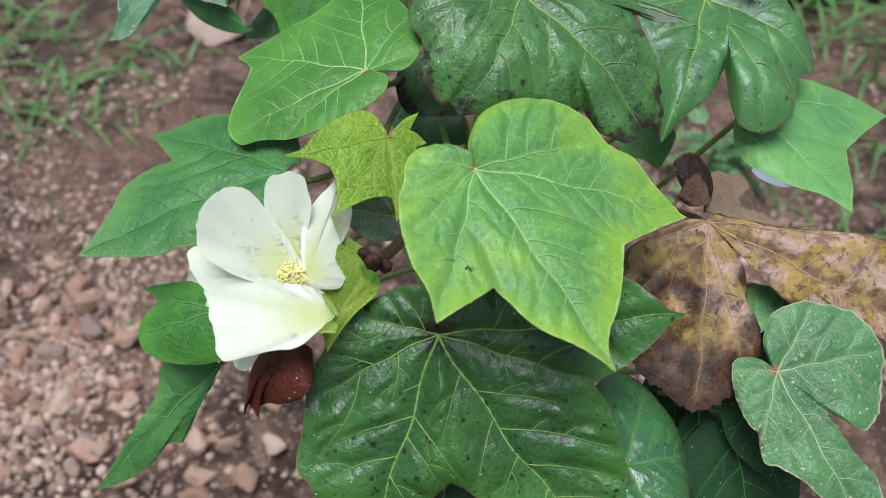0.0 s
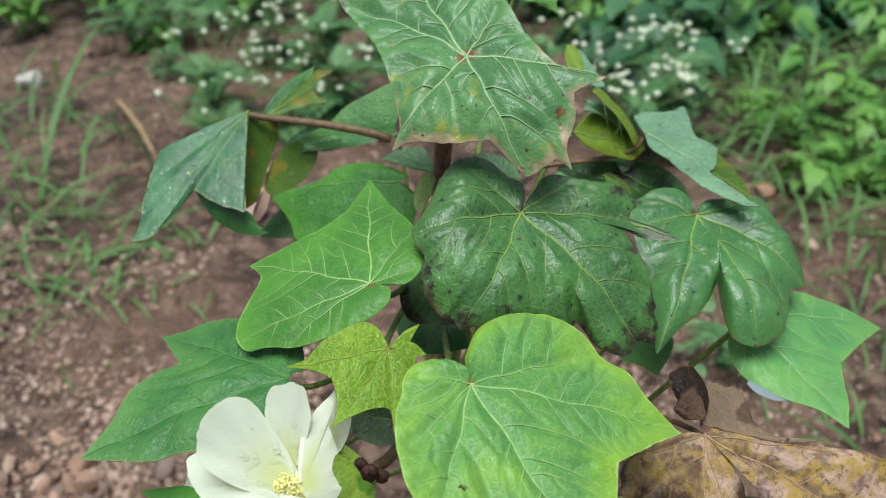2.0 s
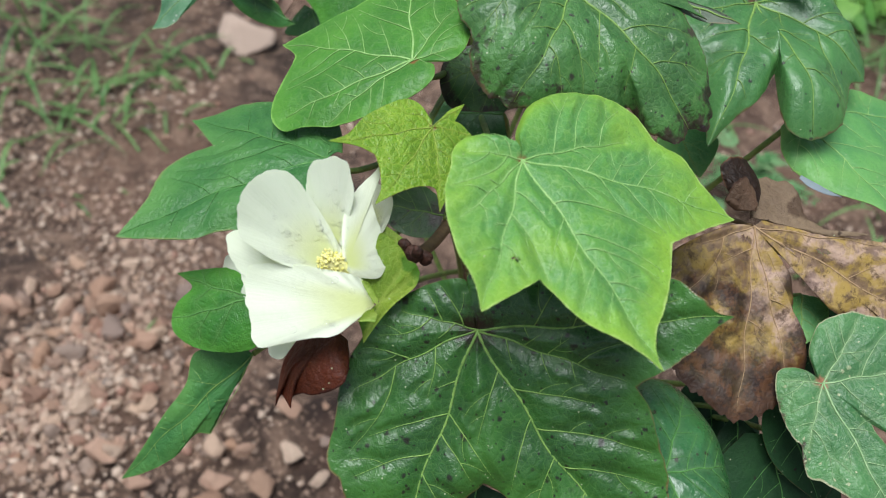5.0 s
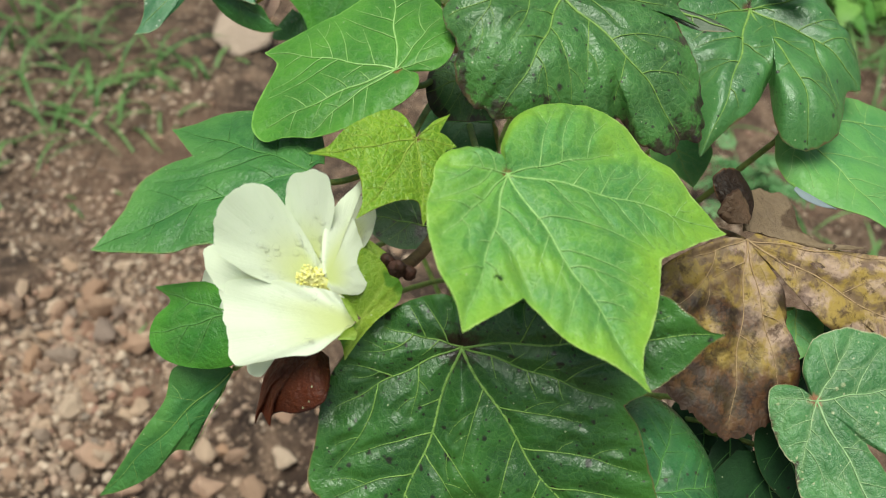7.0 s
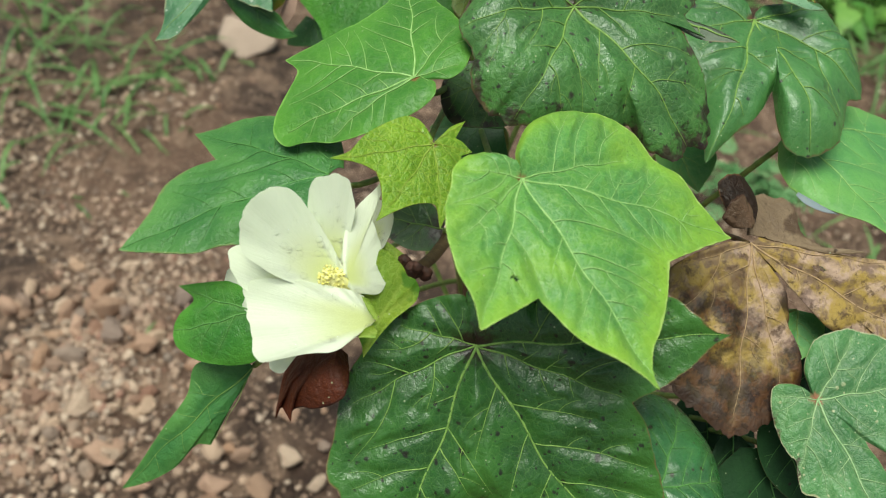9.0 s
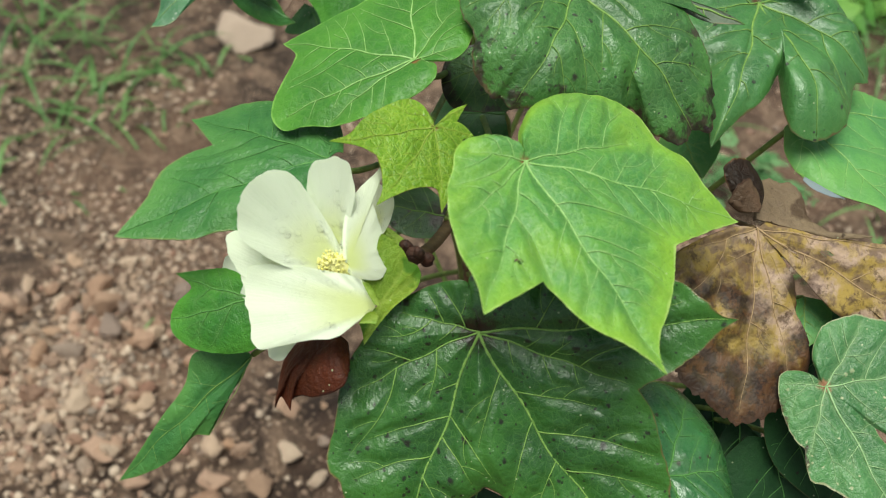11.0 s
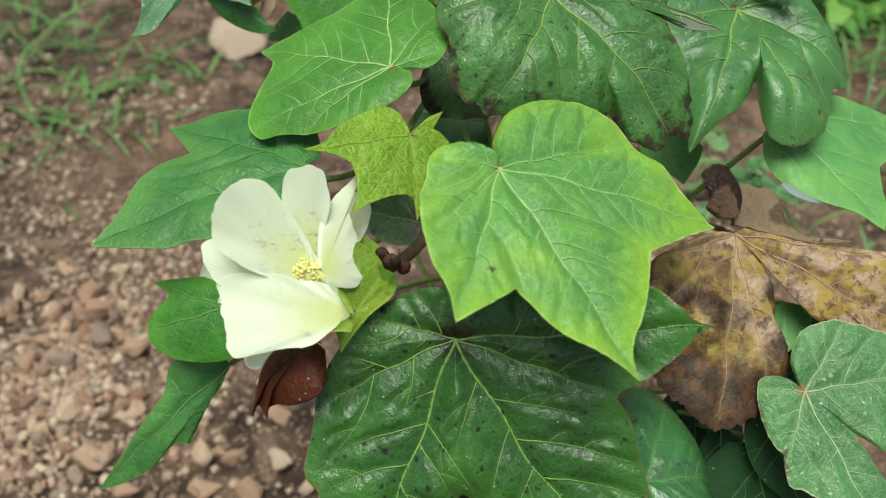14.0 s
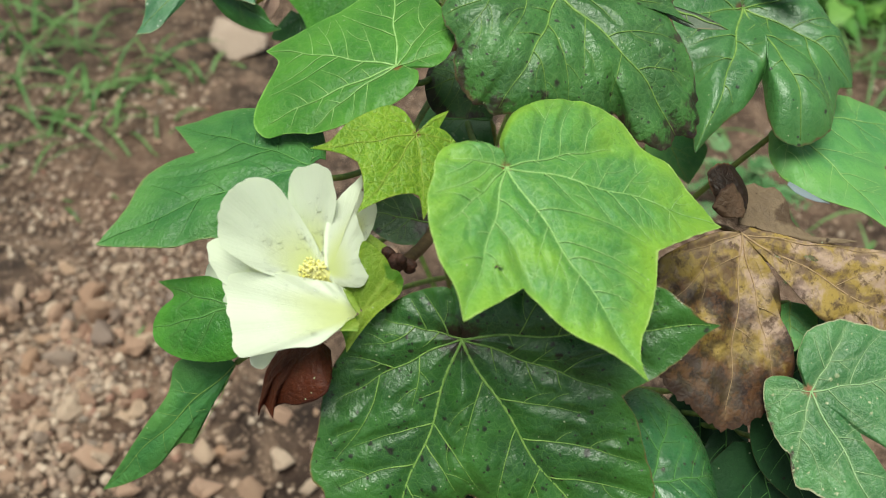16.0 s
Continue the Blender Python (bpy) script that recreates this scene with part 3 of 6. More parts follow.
    ob = mesh_object(name, np.vstack([verts, under, verts[ring], under[ring]]), all_faces, material, parent, local, label=label)
    angle = np.concatenate([[0], np.tile(np.arctan2(edge[:, 1], edge[:, 0]), rings)])
    for key, values in (("rim", rim), ("vein", np.exp(-away / 0.0009)), ("web", np.exp(-away / 0.006)), ("angle", angle), ("reach", np.hypot(x, y))):
        store = ob.data.attributes.new(key, "FLOAT", "POINT")
        store.data.foreach_set("value", np.concatenate([values, values, values[ring], values[ring]]).astype(np.float32))
    # each main vein with its side veins, raised on the blade
    for group in groups if raised else ():
        pieces = []
        for line, width in group:
            if len(line) < 3:
                continue
            lz, _ = surface(line, np.array([local_rim(p, edge) for p in line]))
            girth = np.maximum(width * vein_width, 0.00008)
            pieces.append(tube(np.column_stack([line, lz + 0.0003 + 0.09 * pillow - 0.42 * girth]), girth, 6))
        if pieces:
            mesh_object("vein", *gather(pieces), veins, ob)
    return ob


def local_rim(p, edge):
    """How far out towards the edge a place lies, from 0 to 1."""
    a = math.atan2(p[1], p[0])
    b = np.arctan2(edge[:, 1], edge[:, 0])
    i = np.argmin(np.abs(np.angle(np.exp(1j * (b - a)))))
    return min(1.0, math.hypot(*p) / max(1e-6, math.hypot(*edge[i])))


def petiole(leaf, foot, material, width=0.0016, sag=0.03, droop=(0, 0, -0.03)):
    """The stalk that carries a leaf, from the plant's stem to the blade."""
    here = leaf.matrix_basis
    inner = here.inverted()
    top = here.translation
    down = here.to_3x3() @ Vector((-0.25, 0, -1)) * sag
    foot = Vector(foot) - BASE
    path = [inner @ p for p in bezier(foot, foot + (top - foot) * 0.3 + Vector(droop) * -0.6, top + down, top + here.to_3x3() @ Vector((0, 0, -0.0034)), 14)]
    v, f = tube(path, [width * (1.25 - 0.4 * i / 14) for i in range(15)], 8)
    return mesh_object("petiole", v, f, material, leaf)


# ---- the ground: one sheet of damp soil out to the horizon ----
def ground_sheet():
    k = np.linspace(-1, 1, 261)
    spread = np.sign(k) * (np.abs(k) * 1.9 + 900 * np.abs(k) ** 9)
    gx, gy = spread - 0.1, spread + 1.35
    verts, faces, n = [], [], len(k)
    for j in range(n):
        for i in range(n):
            p = (gx[i], gy[j], 0.0)
            z = 0.022 * noise.noise((p[0] * 1.7, p[1] * 1.7, 0.2)) + 0.012 * noise.noise((p[0] * 6, p[1] * 6, 1.2)) + 0.006 * noise.noise((p[0] * 21, p[1] * 21, 2.2)) + 0.003 * noise.noise((p[0] * 48, p[1] * 48, 4.2))
            verts.append((p[0], p[1], z))
    for j in range(n - 1):
        for i in range(n - 1):
            o = j * n + i
            faces.append((o, o + 1, o + n + 1, o + n))
    return mesh_object("ground", verts, faces, SOIL)


def ground_at(x, y):
    return 0.022 * noise.noise((x * 1.7, y * 1.7, 0.2)) + 0.012 * noise.noise((x * 6, y * 6, 1.2)) + 0.006 * noise.noise((x * 21, y * 21, 2.2)) + 0.003 * noise.noise((x * 48, y * 48, 4.2))


tagged(ground_sheet(), "damp reddish-brown bare soil strewn with gravel", "soil", kind="structure")

# ---- the cotton plant ----
BASE = Vector((0.05, 0.50, ground_at(0.05, 0.50)))
plant = new("cotton_plant")
plant.location = BASE
tagged(plant, "cotton plant with broad lobed leaves and one cream flower", "plant")


def rod(name, points, width, material, parent, label=""):
    v, f = tube([Vector(p) - BASE for p in points], width, 12)
    return mesh_object(name, v, f, material, parent, label=label)


stem_line = bezier(BASE - Vector((0, 0, 0.02)), (0.07, 0.49, 0.25), (0.02, 0.55, 0.50), (0.045, 0.545, 0.715), 26)
rod("stem", [p + Vector((noise.noise(p * 25), noise.noise(p * 25 + Vector((5, 0, 0))), 0)) * 0.003 for p in stem_line], [0.0085 - 0.0035 * i / 26 for i in range(27)], BARK, plant, "brown woody main stem")


def on_stem(z):
    return min(stem_line, key=lambda p: abs(p.z - z))


leaf = blade("leaf", at=(0.081, 0.336, 0.648), turn=(-6.8, 17.1, -51.5), bend=(-0.8, -0.8, -1.1), margin=[(169, 4, "o"), (160, 12, "o"), (152, 19, "o"), (142, 31, "o"), (129, 43, "o"), (118, 53, "o"), (107, 63, "o"), (97, 69, "o"), (84, 73, "o"), (79, 81, "o"), (69, 89, "o"), (62, 104, "t"), (54, 86, "o"), (40, 69, "n"), (28, 74, "o"), (17, 80, "o"), (8, 86, "o"), (4, 98, "t"), (1, 89, "o"), (-9, 76, "o"), (-16, 66, "o"), (-20, 58, "o"), (-23, 54, "n"), (-34, 63, "o"), (-43, 75, "t"), (-47, 65, "o"), (-57, 57, "o"), (-71, 46, "o"), (-85, 38, "o"), (-100, 31, "o"), (-118, 28, "o"), (-136, 24, "o"), (-156, 18, "o"), (-180, 11, "o"), (-189, 6, "o")], ribs=[(5, 95), (62, 102), (87, 56), (-43, 73), (-66, 42), (-117, 22)], material=FRESH, parent=plant, base=BASE, veins=VEIN_BRIGHT, label="bright green three-lobed leaf with yellowish margin", seed=1, ragged=0.006, twigs=0.4, step=0.0013, rings=50, vein_width=0.00055, pillow=0.0038, wave=0.0022, sides=5, holes=((0.0398, -0.0275, 0.0016, 0.9),), curl=0.002, dome=0.0007, rolls=((-150, 50, 0.003), (120, 40, 0.003)))
petiole(leaf, on_stem(0.54), PETIOLE)
leaf = blade("leaf", at=(0.028, 0.386, 0.656), turn=(-22.1, 5.4, 167.0), bend=(-1.4, -2.9, 0.2), folds=[(-150, 0.028, -1.3)], margin=[(-170, 5, "o"), (-184, 10, "o"), (-214, 14, "o"), (-256, 19, "o"), (-287, 30, "o"), (-302, 42, "o"), (-317, 57, "t"), (-320, 65, "o"), (-328, 69, "o"), (-336, 67, "o"), (-347, 61, "o"), (-357, 60, "o"), (-363, 71, "t"), (-377, 56, "o"), (-397, 50, "o"), (-414, 57, "o"), (-425, 83, "t"), (-436, 56, "o"), (-453, 43, "v"), (-468, 36, "o"), (-488, 30, "o"), (-512, 22, "o"), (-528, 16, "o"), (-534, 8, "o")], ribs=[(-3, 68), (-65, 76), (-101, 35), (34, 63), (51, 46), (-144, 20)], material=MID, parent=plant, base=BASE, veins=VEIN_BRIGHT, label="smooth mid-green lobed leaf with pale veins", seed=3, ragged=0.007, twigs=0.25, step=0.0018, rings=34, vein_width=0.00055, pillow=0.002, sides=4, curl=0.002, dome=0.0006)
petiole(leaf, on_stem(0.55), PETIOLE)
leaf = blade("leaf", at=(0.041, 0.36, 0.641), turn=(-32.4, 12.6, -110.5), bend=(0.3, -0.5, -0.4), margin=[(-139, 3, "o"), (-116, 11, "o"), (-100, 16, "o"), (-76, 21, "o"), (-56, 30, "o"), (-42, 39, "o"), (-39, 48, "t"), (-33, 36, "o"), (-23, 31, "n"), (-13, 33, "o"), (-3, 39, "o"), (0, 47, "t"), (5, 39, "o"), (16, 31, "o"), (29, 28, "n"), (35, 29, "o"), (37, 39, "t"), (52, 27, "o"), (78, 17, "o"), (110, 14, "n"), (122, 19, "t"), (137, 15, "o"), (147, 12, "n"), (165, 22, "t"), (172, 13, "o"), (165, 4, "o")], ribs=[(-39, 47), (0, 46), (37, 38), (-96, 15), (163, 20), (121, 17)], material=YOUNG, parent=plant, base=BASE, veins=VEIN_YOUNG, label="small crinkled yellow-green young leaf with reddish edge", seed=5, step=0.0011, rings=30, vein_width=0.0003, pillow=0.0012, wave=0.0012, curl=0.001, dome=0.0004)
petiole(leaf, on_stem(0.55), PETIOLE)
leaf = blade("leaf", at=(0.07, 0.304, 0.579), turn=(43.0, 33.0, -31.9), bend=(-0.3, 0.8, 0.3), margin=[(136, 5, "o"), (146, 14, "o"), (151, 23, "o"), (132, 29, "o"), (111, 35, "o"), (87, 42, "o"), (77, 64, "o"), (67, 85, "o"), (62, 92, "o"), (57, 99, "o"), (56, 105, "t"), (53, 98, "o"), (47, 89, "o"), (41, 80, "o"), (33, 70, "n"), (28, 79, "o"), (20, 90, "o"), (14, 102, "o"), (6, 116, "o"), (-1, 131, "o"), (-9, 143, "t"), (-12, 125, "o"), (-16, 103, "o"), (-23, 83, "o"), (-31, 71, "o"), (-36, 68, "n"), (-42, 74, "o"), (-49, 88, "o"), (-53, 105, "o"), (-58, 123, "t"), (-64, 114, "o"), (-70, 103, "o"), (-79, 89, "o"), (-87, 86, "v"), (-96, 72, "o"), (-109, 62, "o"), (-120, 52, "o"), (-139, 41, "o"), (-158, 32, "o"), (-181, 26, "o"), (-206, 22, "o"), (-211, 13, "o"), (-203, 5, "o")], ribs=[(-59, 122), (-4, 126), (56, 103), (33, 67), (-101, 61), (-141, 34)], material=DARK, parent=plant, base=BASE, veins=VEIN, label="large dark green leaf peppered with brown spots", seed=7, ragged=0.009, twigs=0.5, step=0.0016, rings=60, pillow=0.0034, wave=0.003, sides=4, vein_width=0.00075, curl=0.002, dome=0.0012, rolls=((-36, 14, 0.006),))
petiole(leaf, on_stem(0.45), PETIOLE_RED)
leaf = blade("leaf", at=(-0.0041, 0.3536, 0.6217), turn=(-8.8, 12.1, -153.8), bend=(0.2, -2.2, -0.3), margin=[(-168, 7, "o"), (-126, 16, "o"), (-110, 27, "o"), (-91, 38, "o"), (-73, 55, "o"), (-63, 64, "o"), (-53, 71, "o"), (-47, 81, "t"), (-42, 69, "o"), (-35, 58, "n"), (-29, 66, "o"), (-19, 76, "o"), (-8, 82, "o"), (1, 97, "t"), (6, 84, "o"), (14, 69, "o"), (19, 56, "o"), (32, 44, "o"), (48, 35, "o"), (71, 25, "o"), (97, 15, "o")], ribs=[(1, 96), (-47, 78), (-112, 21), (44, 35)], material=COOL, parent=plant, base=BASE, veins=VEIN_SOFT, label="green pointed leaf behind the flower", seed=9, ragged=0.007, pillow=0.003, vein_width=0.0005, rings=28, curl=0.004, dome=0.0006)
petiole(leaf, on_stem(0.52), PETIOLE)
leaf = blade("leaf", at=(0.093, 0.432, 0.674), turn=(13.1, 29.3, -33.8), bend=(-1.9, -0.8, 0.5), margin=[(114, 7, "o"), (130, 18, "o"), (153, 21, "o"), (167, 32, "o"), (184, 40, "o"), (204, 42, "o"), (227, 45, "o"), (247, 56, "v"), (262, 56, "o"), (273, 65, "o"), (283, 67, "o"), (293, 66, "t"), (309, 60, "o"), (329, 58, "o"), (342, 62, "n"), (350, 59, "o"), (352, 74, "o"), (358, 83, "o"), (367, 85, "t"), (373, 90, "o"), (382, 80, "o"), (394, 67, "o"), (410, 53, "n"), (407, 69, "t"), (415, 59, "o"), (422, 66, "o"), (431, 59, "v"), (443, 40, "o"), (466, 27, "o"), (471, 13, "o")], ribs=[(6, 84), (-66, 65), (-111, 55), (-167, 33), (53, 52), (87, 33)], material=OLD, parent=plant, base=BASE, veins=VEIN, label="glossy wrinkled dark green leaf with brown torn edge", seed=11, step=0.0014, rings=54, pillow=0.003, wave=0.0035, ragged=0.025, sides=2, vein_width=0.0007, curl=0.003, dome=0.0014, rolls=((295, 45, 0.011), (225, 40, 0.010), (5, 30, 0.006)))
petiole(leaf, on_stem(0.60), PETIOLE_RED)
leaf = blade("leaf", at=(0.189, 0.502, 0.641), turn=(10.2, 16.7, -26.8), bend=(-0.9, -1.2, -0.6), margin=[(142, 5, "o"), (146, 17, "o"), (177, 25, "o"), (213, 36, "o"), (241, 43, "v"), (267, 52, "o"), (281, 71, "o"), (288, 92, "t"), (293, 76, "o"), (301, 65, "o"), (313, 46, "n"), (311, 63, "o"), (313, 79, "o"), (321, 85, "t"), (332, 82, "o"), (344, 72, "o"), (357, 65, "o"), (364, 70, "t"), (379, 62, "o"), (396, 51, "o"), (420, 52, "v"), (430, 30, "o"), (450, 18, "o"), (467, 6, "o")], ribs=[(-72, 90), (-39, 84), (3, 68), (55, 45), (-122, 38)], material=SHEEN, parent=plant, base=BASE, veins=VEIN, label="glossy dark green lobed leaf with small spots", seed=13, sides=2, step=0.0018, rings=46, pillow=0.003, wave=0.0035, ragged=0.012, vein_width=0.0007, curl=0.003, dome=0.0014, rolls=((321, 18, 0.014), (288, 12, 0.008), (30, 40, 0.012)))
petiole(leaf, on_stem(0.58), PETIOLE_RED)
leaf = blade("leaf", at=(0.059, 0.472, 0.738), turn=(18.2, 21.1, -60.6), bend=(-0.2, -1.0, 0.0), folds=[(0, 0.032, -0.55)], margin=[(145, 6, "o"), (143, 25, "o"), (141, 55, "o"), (155, 71, "o"), (170, 89, "t"), (185, 90, "o"), (200, 82, "o"), (214, 84, "t"), (227, 55, "o"), (252, 41, "o"), (284, 42, "o"), (300, 51, "o"), (303, 61, "t"), (309, 54, "o"), (327, 50, "o"), (352, 48, "n"), (359, 57, "o"), (363, 66, "t"), (371, 67, "o"), (377, 68, "n"), (379, 75, "t"), (383, 67, "o"), (394, 62, "o"), (403, 57, "n"), (415, 69, "t"), (414, 50, "o"), (444, 33, "o"), (498, 42, "o"), (502, 24, "o")], ribs=[(3, 65), (-57, 60), (54, 66), (-146, 79), (-177, 88), (133, 35)], material=TURNING, parent=plant, base=BASE, veins=VEIN_PALE, label="large upright green leaf turning yellow with brown edge", seed=15, step=0.002, rings=46, pillow=0.005, wave=0.004, ragged=0.012, vein_width=0.0009, curl=0.002, dome=0.0022, rolls=((3, 40, 0.006), (-57, 25, 0.006)))
petiole(leaf, on_stem(0.66), PETIOLE_RED)
leaf = blade("leaf", at=(0.2194, 0.4647, 0.5988), turn=(2.5, 13.5, -50.4), bend=(0.9, -2.4, -0.4), margin=[(118, 10, "o"), (95, 48, "o"), (85, 64, "o"), (78, 79, "o"), (70, 95, "t"), (53, 66, "o"), (31, 53, "n"), (11, 63, "o"), (-4, 78, "t"), (-9, 64, "o"), (-20, 54, "o"), (-39, 42, "o"), (-58, 29, "o"), (-84, 14, "o")], ribs=[(69, 92), (-3, 77), (-47, 40)], material=PALE, parent=plant, base=BASE, veins=VEIN_BRIGHT, label="smooth pale green broad leaf with two points", seed=17, ragged=0.006, pillow=0.0018, vein_width=0.00045, rings=26, curl=0.002, dome=0.0008, rolls=((-60, 40, 0.006),))
petiole(leaf, on_stem(0.27), PETIOLE, 0.0018, 0.012, (0, 0, 0))
leaf = blade("leaf", at=(0.1912, 0.3839, 0.5875), turn=(-9.2, 44.4, -88.9), bend=(0.1, 0.1, 0.0), margin=[(-96, 6, "o"), (-82, 15, "o"), (-71, 32, "o"), (-64, 45, "o"), (-49, 53, "o"), (-32, 65, "o"), (-24, 78, "o"), (-15, 83, "o"), (-7, 88, "t"), (1, 90, "o"), (9, 86, "o"), (17, 82, "o"), (23, 76, "t"), (28, 67, "o"), (31, 56, "o"), (32, 45, "o"), (40, 33, "o"), (45, 26, "o"), (45, 16, "n"), (59, 33, "o"), (53, 44, "o"), (49, 53, "o"), (53, 63, "o"), (58, 76, "o"), (61, 90, "o"), (62, 111, "o"), (62, 129, "o"), (68, 132, "t"), (77, 125, "o"), (84, 112, "o"), (88, 96, "t"), (90, 83, "o"), (90, 69, "o"), (90, 52, "o"), (92, 37, "o"), (96, 26, "o"), (104, 15, "o"), (126, 7, "o")], ribs=[(0, 86), (-66, 39), (68, 131), (89, 75), (18, 74)], material=DEAD, parent=plant, base=BASE, veins=VEIN_DRY, label="withered brown and yellow leaf with holes", seed=19, step=0.0016, rings=40, pillow=0.0026, wave=0.004, ragged=0.05, vein_width=0.0005, sides=1, holes=((0.006, -0.004, 0.0016, 0.3), (0.010, 0.020, 0.002, 0.5), (0.008, 0.034, 0.0026, 1.2)), curl=0.002, rolls=((20, 20, 0.003),), dome=0.0022)
petiole(leaf, on_stem(0.48), PETIOLE_RED)
leaf = blade("leaf", at=(0.2279, 0.3313, 0.5430), turn=(18.3, 25.0, -57.7), bend=(-0.5, -0.7, 0.0), margin=[(-168, 3, "o"), (-155, 9, "o"), (-140, 16, "o"), (-130, 19, "o"), (-108, 20, "o"), (-83, 22, "o"), (-54, 28, "o"), (-43, 30, "n"), (-35, 42, "o"), (-24, 45, "o"), (-14, 51, "o"), (-8, 59, "o"), (-5, 67, "o"), (-2, 78, "o"), (2, 88, "t"), (11, 75, "o"), (17, 62, "o"), (17, 52, "t"), (18, 45, "o"), (20, 37, "o"), (26, 27, "n"), (28, 35, "o"), (29, 41, "o"), (31, 47, "t"), (42, 49, "o"), (57, 49, "o"), (78, 53, "t"), (87, 51, "o"), (99, 49, "o"), (109, 46, "o"), (120, 41, "o"), (135, 36, "o"), (153, 29, "o"), (165, 21, "o"), (177, 14, "o"), (192, 4, "o")], ribs=[(1, 80), (78, 51), (125, 36), (244, 17), (321, 36)], material=SCARRED, parent=plant, base=BASE, veins=VEIN_PALE, label="dull green scarred leaf with a torn edge", seed=21, step=0.0016, rings=32, pillow=0.0024, wave=0.0022, ragged=0.03, vein_width=0.00055, curl=0.003, dome=0.0009)
petiole(leaf, on_stem(0.42), PETIOLE)
leaf = blade("leaf", at=(-0.0282, 0.3075, 0.5774), turn=(-33.0, 18.3, -163.7), bend=(-2.0, -4.0, 0.0), margin=[(-85, 14, "o"), (-53, 23, "o"), (-33, 42, "t"), (-26, 32, "o"), (-14, 38, "o"), (-4, 42, "v"), (7, 41, "o"), (23, 35, "o"), (47, 27, "o"), (75, 22, "o"), (113, 15, "o")], material=LUSH, parent=plant, base=BASE, veins=VEIN_SOFT, label="rounded green leaf under the flower", seed=23, ragged=0.008, vein_width=0.0005, curl=0.003, pillow=0.002, rings=30, dome=0.0005)
petiole(leaf, on_stem(0.46), PETIOLE)
leaf = blade("leaf", at=(-0.0324, 0.3034, 0.5422), turn=(-39.4, 32.5, -139.2), bend=(-1.5, -4.0, 0.0), margin=[(-94, 5, "o"), (-45, 27, "o"), (-19, 35, "o"), (-9, 52, "o"), (-3, 72, "o"), (0, 92, "t"), (4, 80, "o"), (9, 63, "o"), (11, 47, "o"), (18, 44, "t"), (15, 31, "o"), (23, 11, "o")], material=COOL, parent=plant, base=BASE, veins=VEIN, label="narrow drooping green leaf hanging over the soil", seed=25, vein_width=0.0003, curl=0.003, pillow=0.003, rings=30, step=0.0014, dome=0.0006)
petiole(leaf, on_stem(0.40), PETIOLE)
leaf = blade("leaf", at=(0.1425, 0.4544, 0.6619), turn=(41.8, 12.7, -5.7), bend=(-2, -8, 0.0), margin=[(79, 2, "o"), (14, 9, "o"), (7, 22, "o"), (2, 34, "t"), (-15, 18, "o"), (-39, 7, "o"), (-112, 3, "o")], material=PARCHED, parent=plant, base=BASE, veins=VEIN, label="pale dry torn strip of a leaf edge", seed=27, step=0.0012, rings=12, ragged=0.01, wave=0.0005)
leaf = blade("leaf", at=(0.1895, 0.3904, 0.5936), turn=(11.5, -28.1, 116.2), margin=[(84, 3, "o"), (52, 8, "o"), (32, 17, "o"), (23, 24, "o"), (12, 26, "t"), (-6, 26, "o"), (-24, 25, "o"), (-36, 21, "o"), (-46, 15, "o"), (-57, 8, "o"), (-96, 3, "o")], material=DARK_CURL, parent=plant, base=BASE, veins=None, label="curled dark brown flap of the withered leaf", seed=28, bend=(5.0, -22.0, 0.0), wave=0.003, ragged=0.05, step=0.0009, rings=26, pillow=0.001, curl=0.003, dome=0.0014)
leaf = blade("leaf", at=(0.1874, 0.3849, 0.5959), turn=(-18.5, -45.3, 136.0), margin=[(75, 3, "o"), (63, 8, "o"), (43, 13, "o"), (21, 14, "o"), (-2, 15, "t"), (-19, 14, "o"), (-40, 10, "o"), (-74, 6, "o"), (-124, 3, "o")], material=WITHERED, parent=plant, base=BASE, veins=None, label="brown papery curl of the withered leaf", seed=96, bend=(10.0, -14.0, 6.0), wave=0.002, ragged=0.16, step=0.0009, rings=22, pillow=0.001, curl=0.002, dome=0.0012)
leaf = blade("leaf", at=(0.1925, 0.3891, 0.5866), turn=(14.5, 2.9, 38.2), bend=(3.0, 3.0, 0.0), margin=[(147, 3, "o"), (58, 12, "o"), (50, 25, "o"), (42, 29, "o"), (29, 31, "o"), (16, 31, "o"), (0, 29, "t"), (-13, 26, "o"), (-25, 28, "o"), (-32, 34, "o"), (-34, 45, "o"), (-35, 53, "o"), (-38, 38, "o"), (-39, 25, "o"), (-37, 9, "o")], material=PAPERY, parent=plant, base=BASE, veins=None, label="pale papery upper flap of the withered leaf", seed=97, wave=0.002, ragged=0.05, step=0.0012, rings=24, pillow=0.001, curl=0.002, dome=0.0016)
leaf = blade("leaf", at=(0.2007, 0.3883, 0.4728), turn=(-6.1, 8.0, -90.0), margin=[(-103, 8, "o"), (-53, 26, "o"), (-29, 46, "o"), (-17, 61, "o"), (-4, 68, "o"), (10, 62, "o"), (27, 48, "o"), (47, 33, "o"), (76, 20, "o"), (121, 10, "o")], material=SHADED, parent=plant, base=BASE, veins=VEIN_SOFT, label="shaded dull green leaf low in the plant", seed=97, bend=(-1, -3, 0.0), step=0.003, rings=16, sides=3, vein_width=0.0004)
petiole(leaf, on_stem(0.26), PETIOLE)
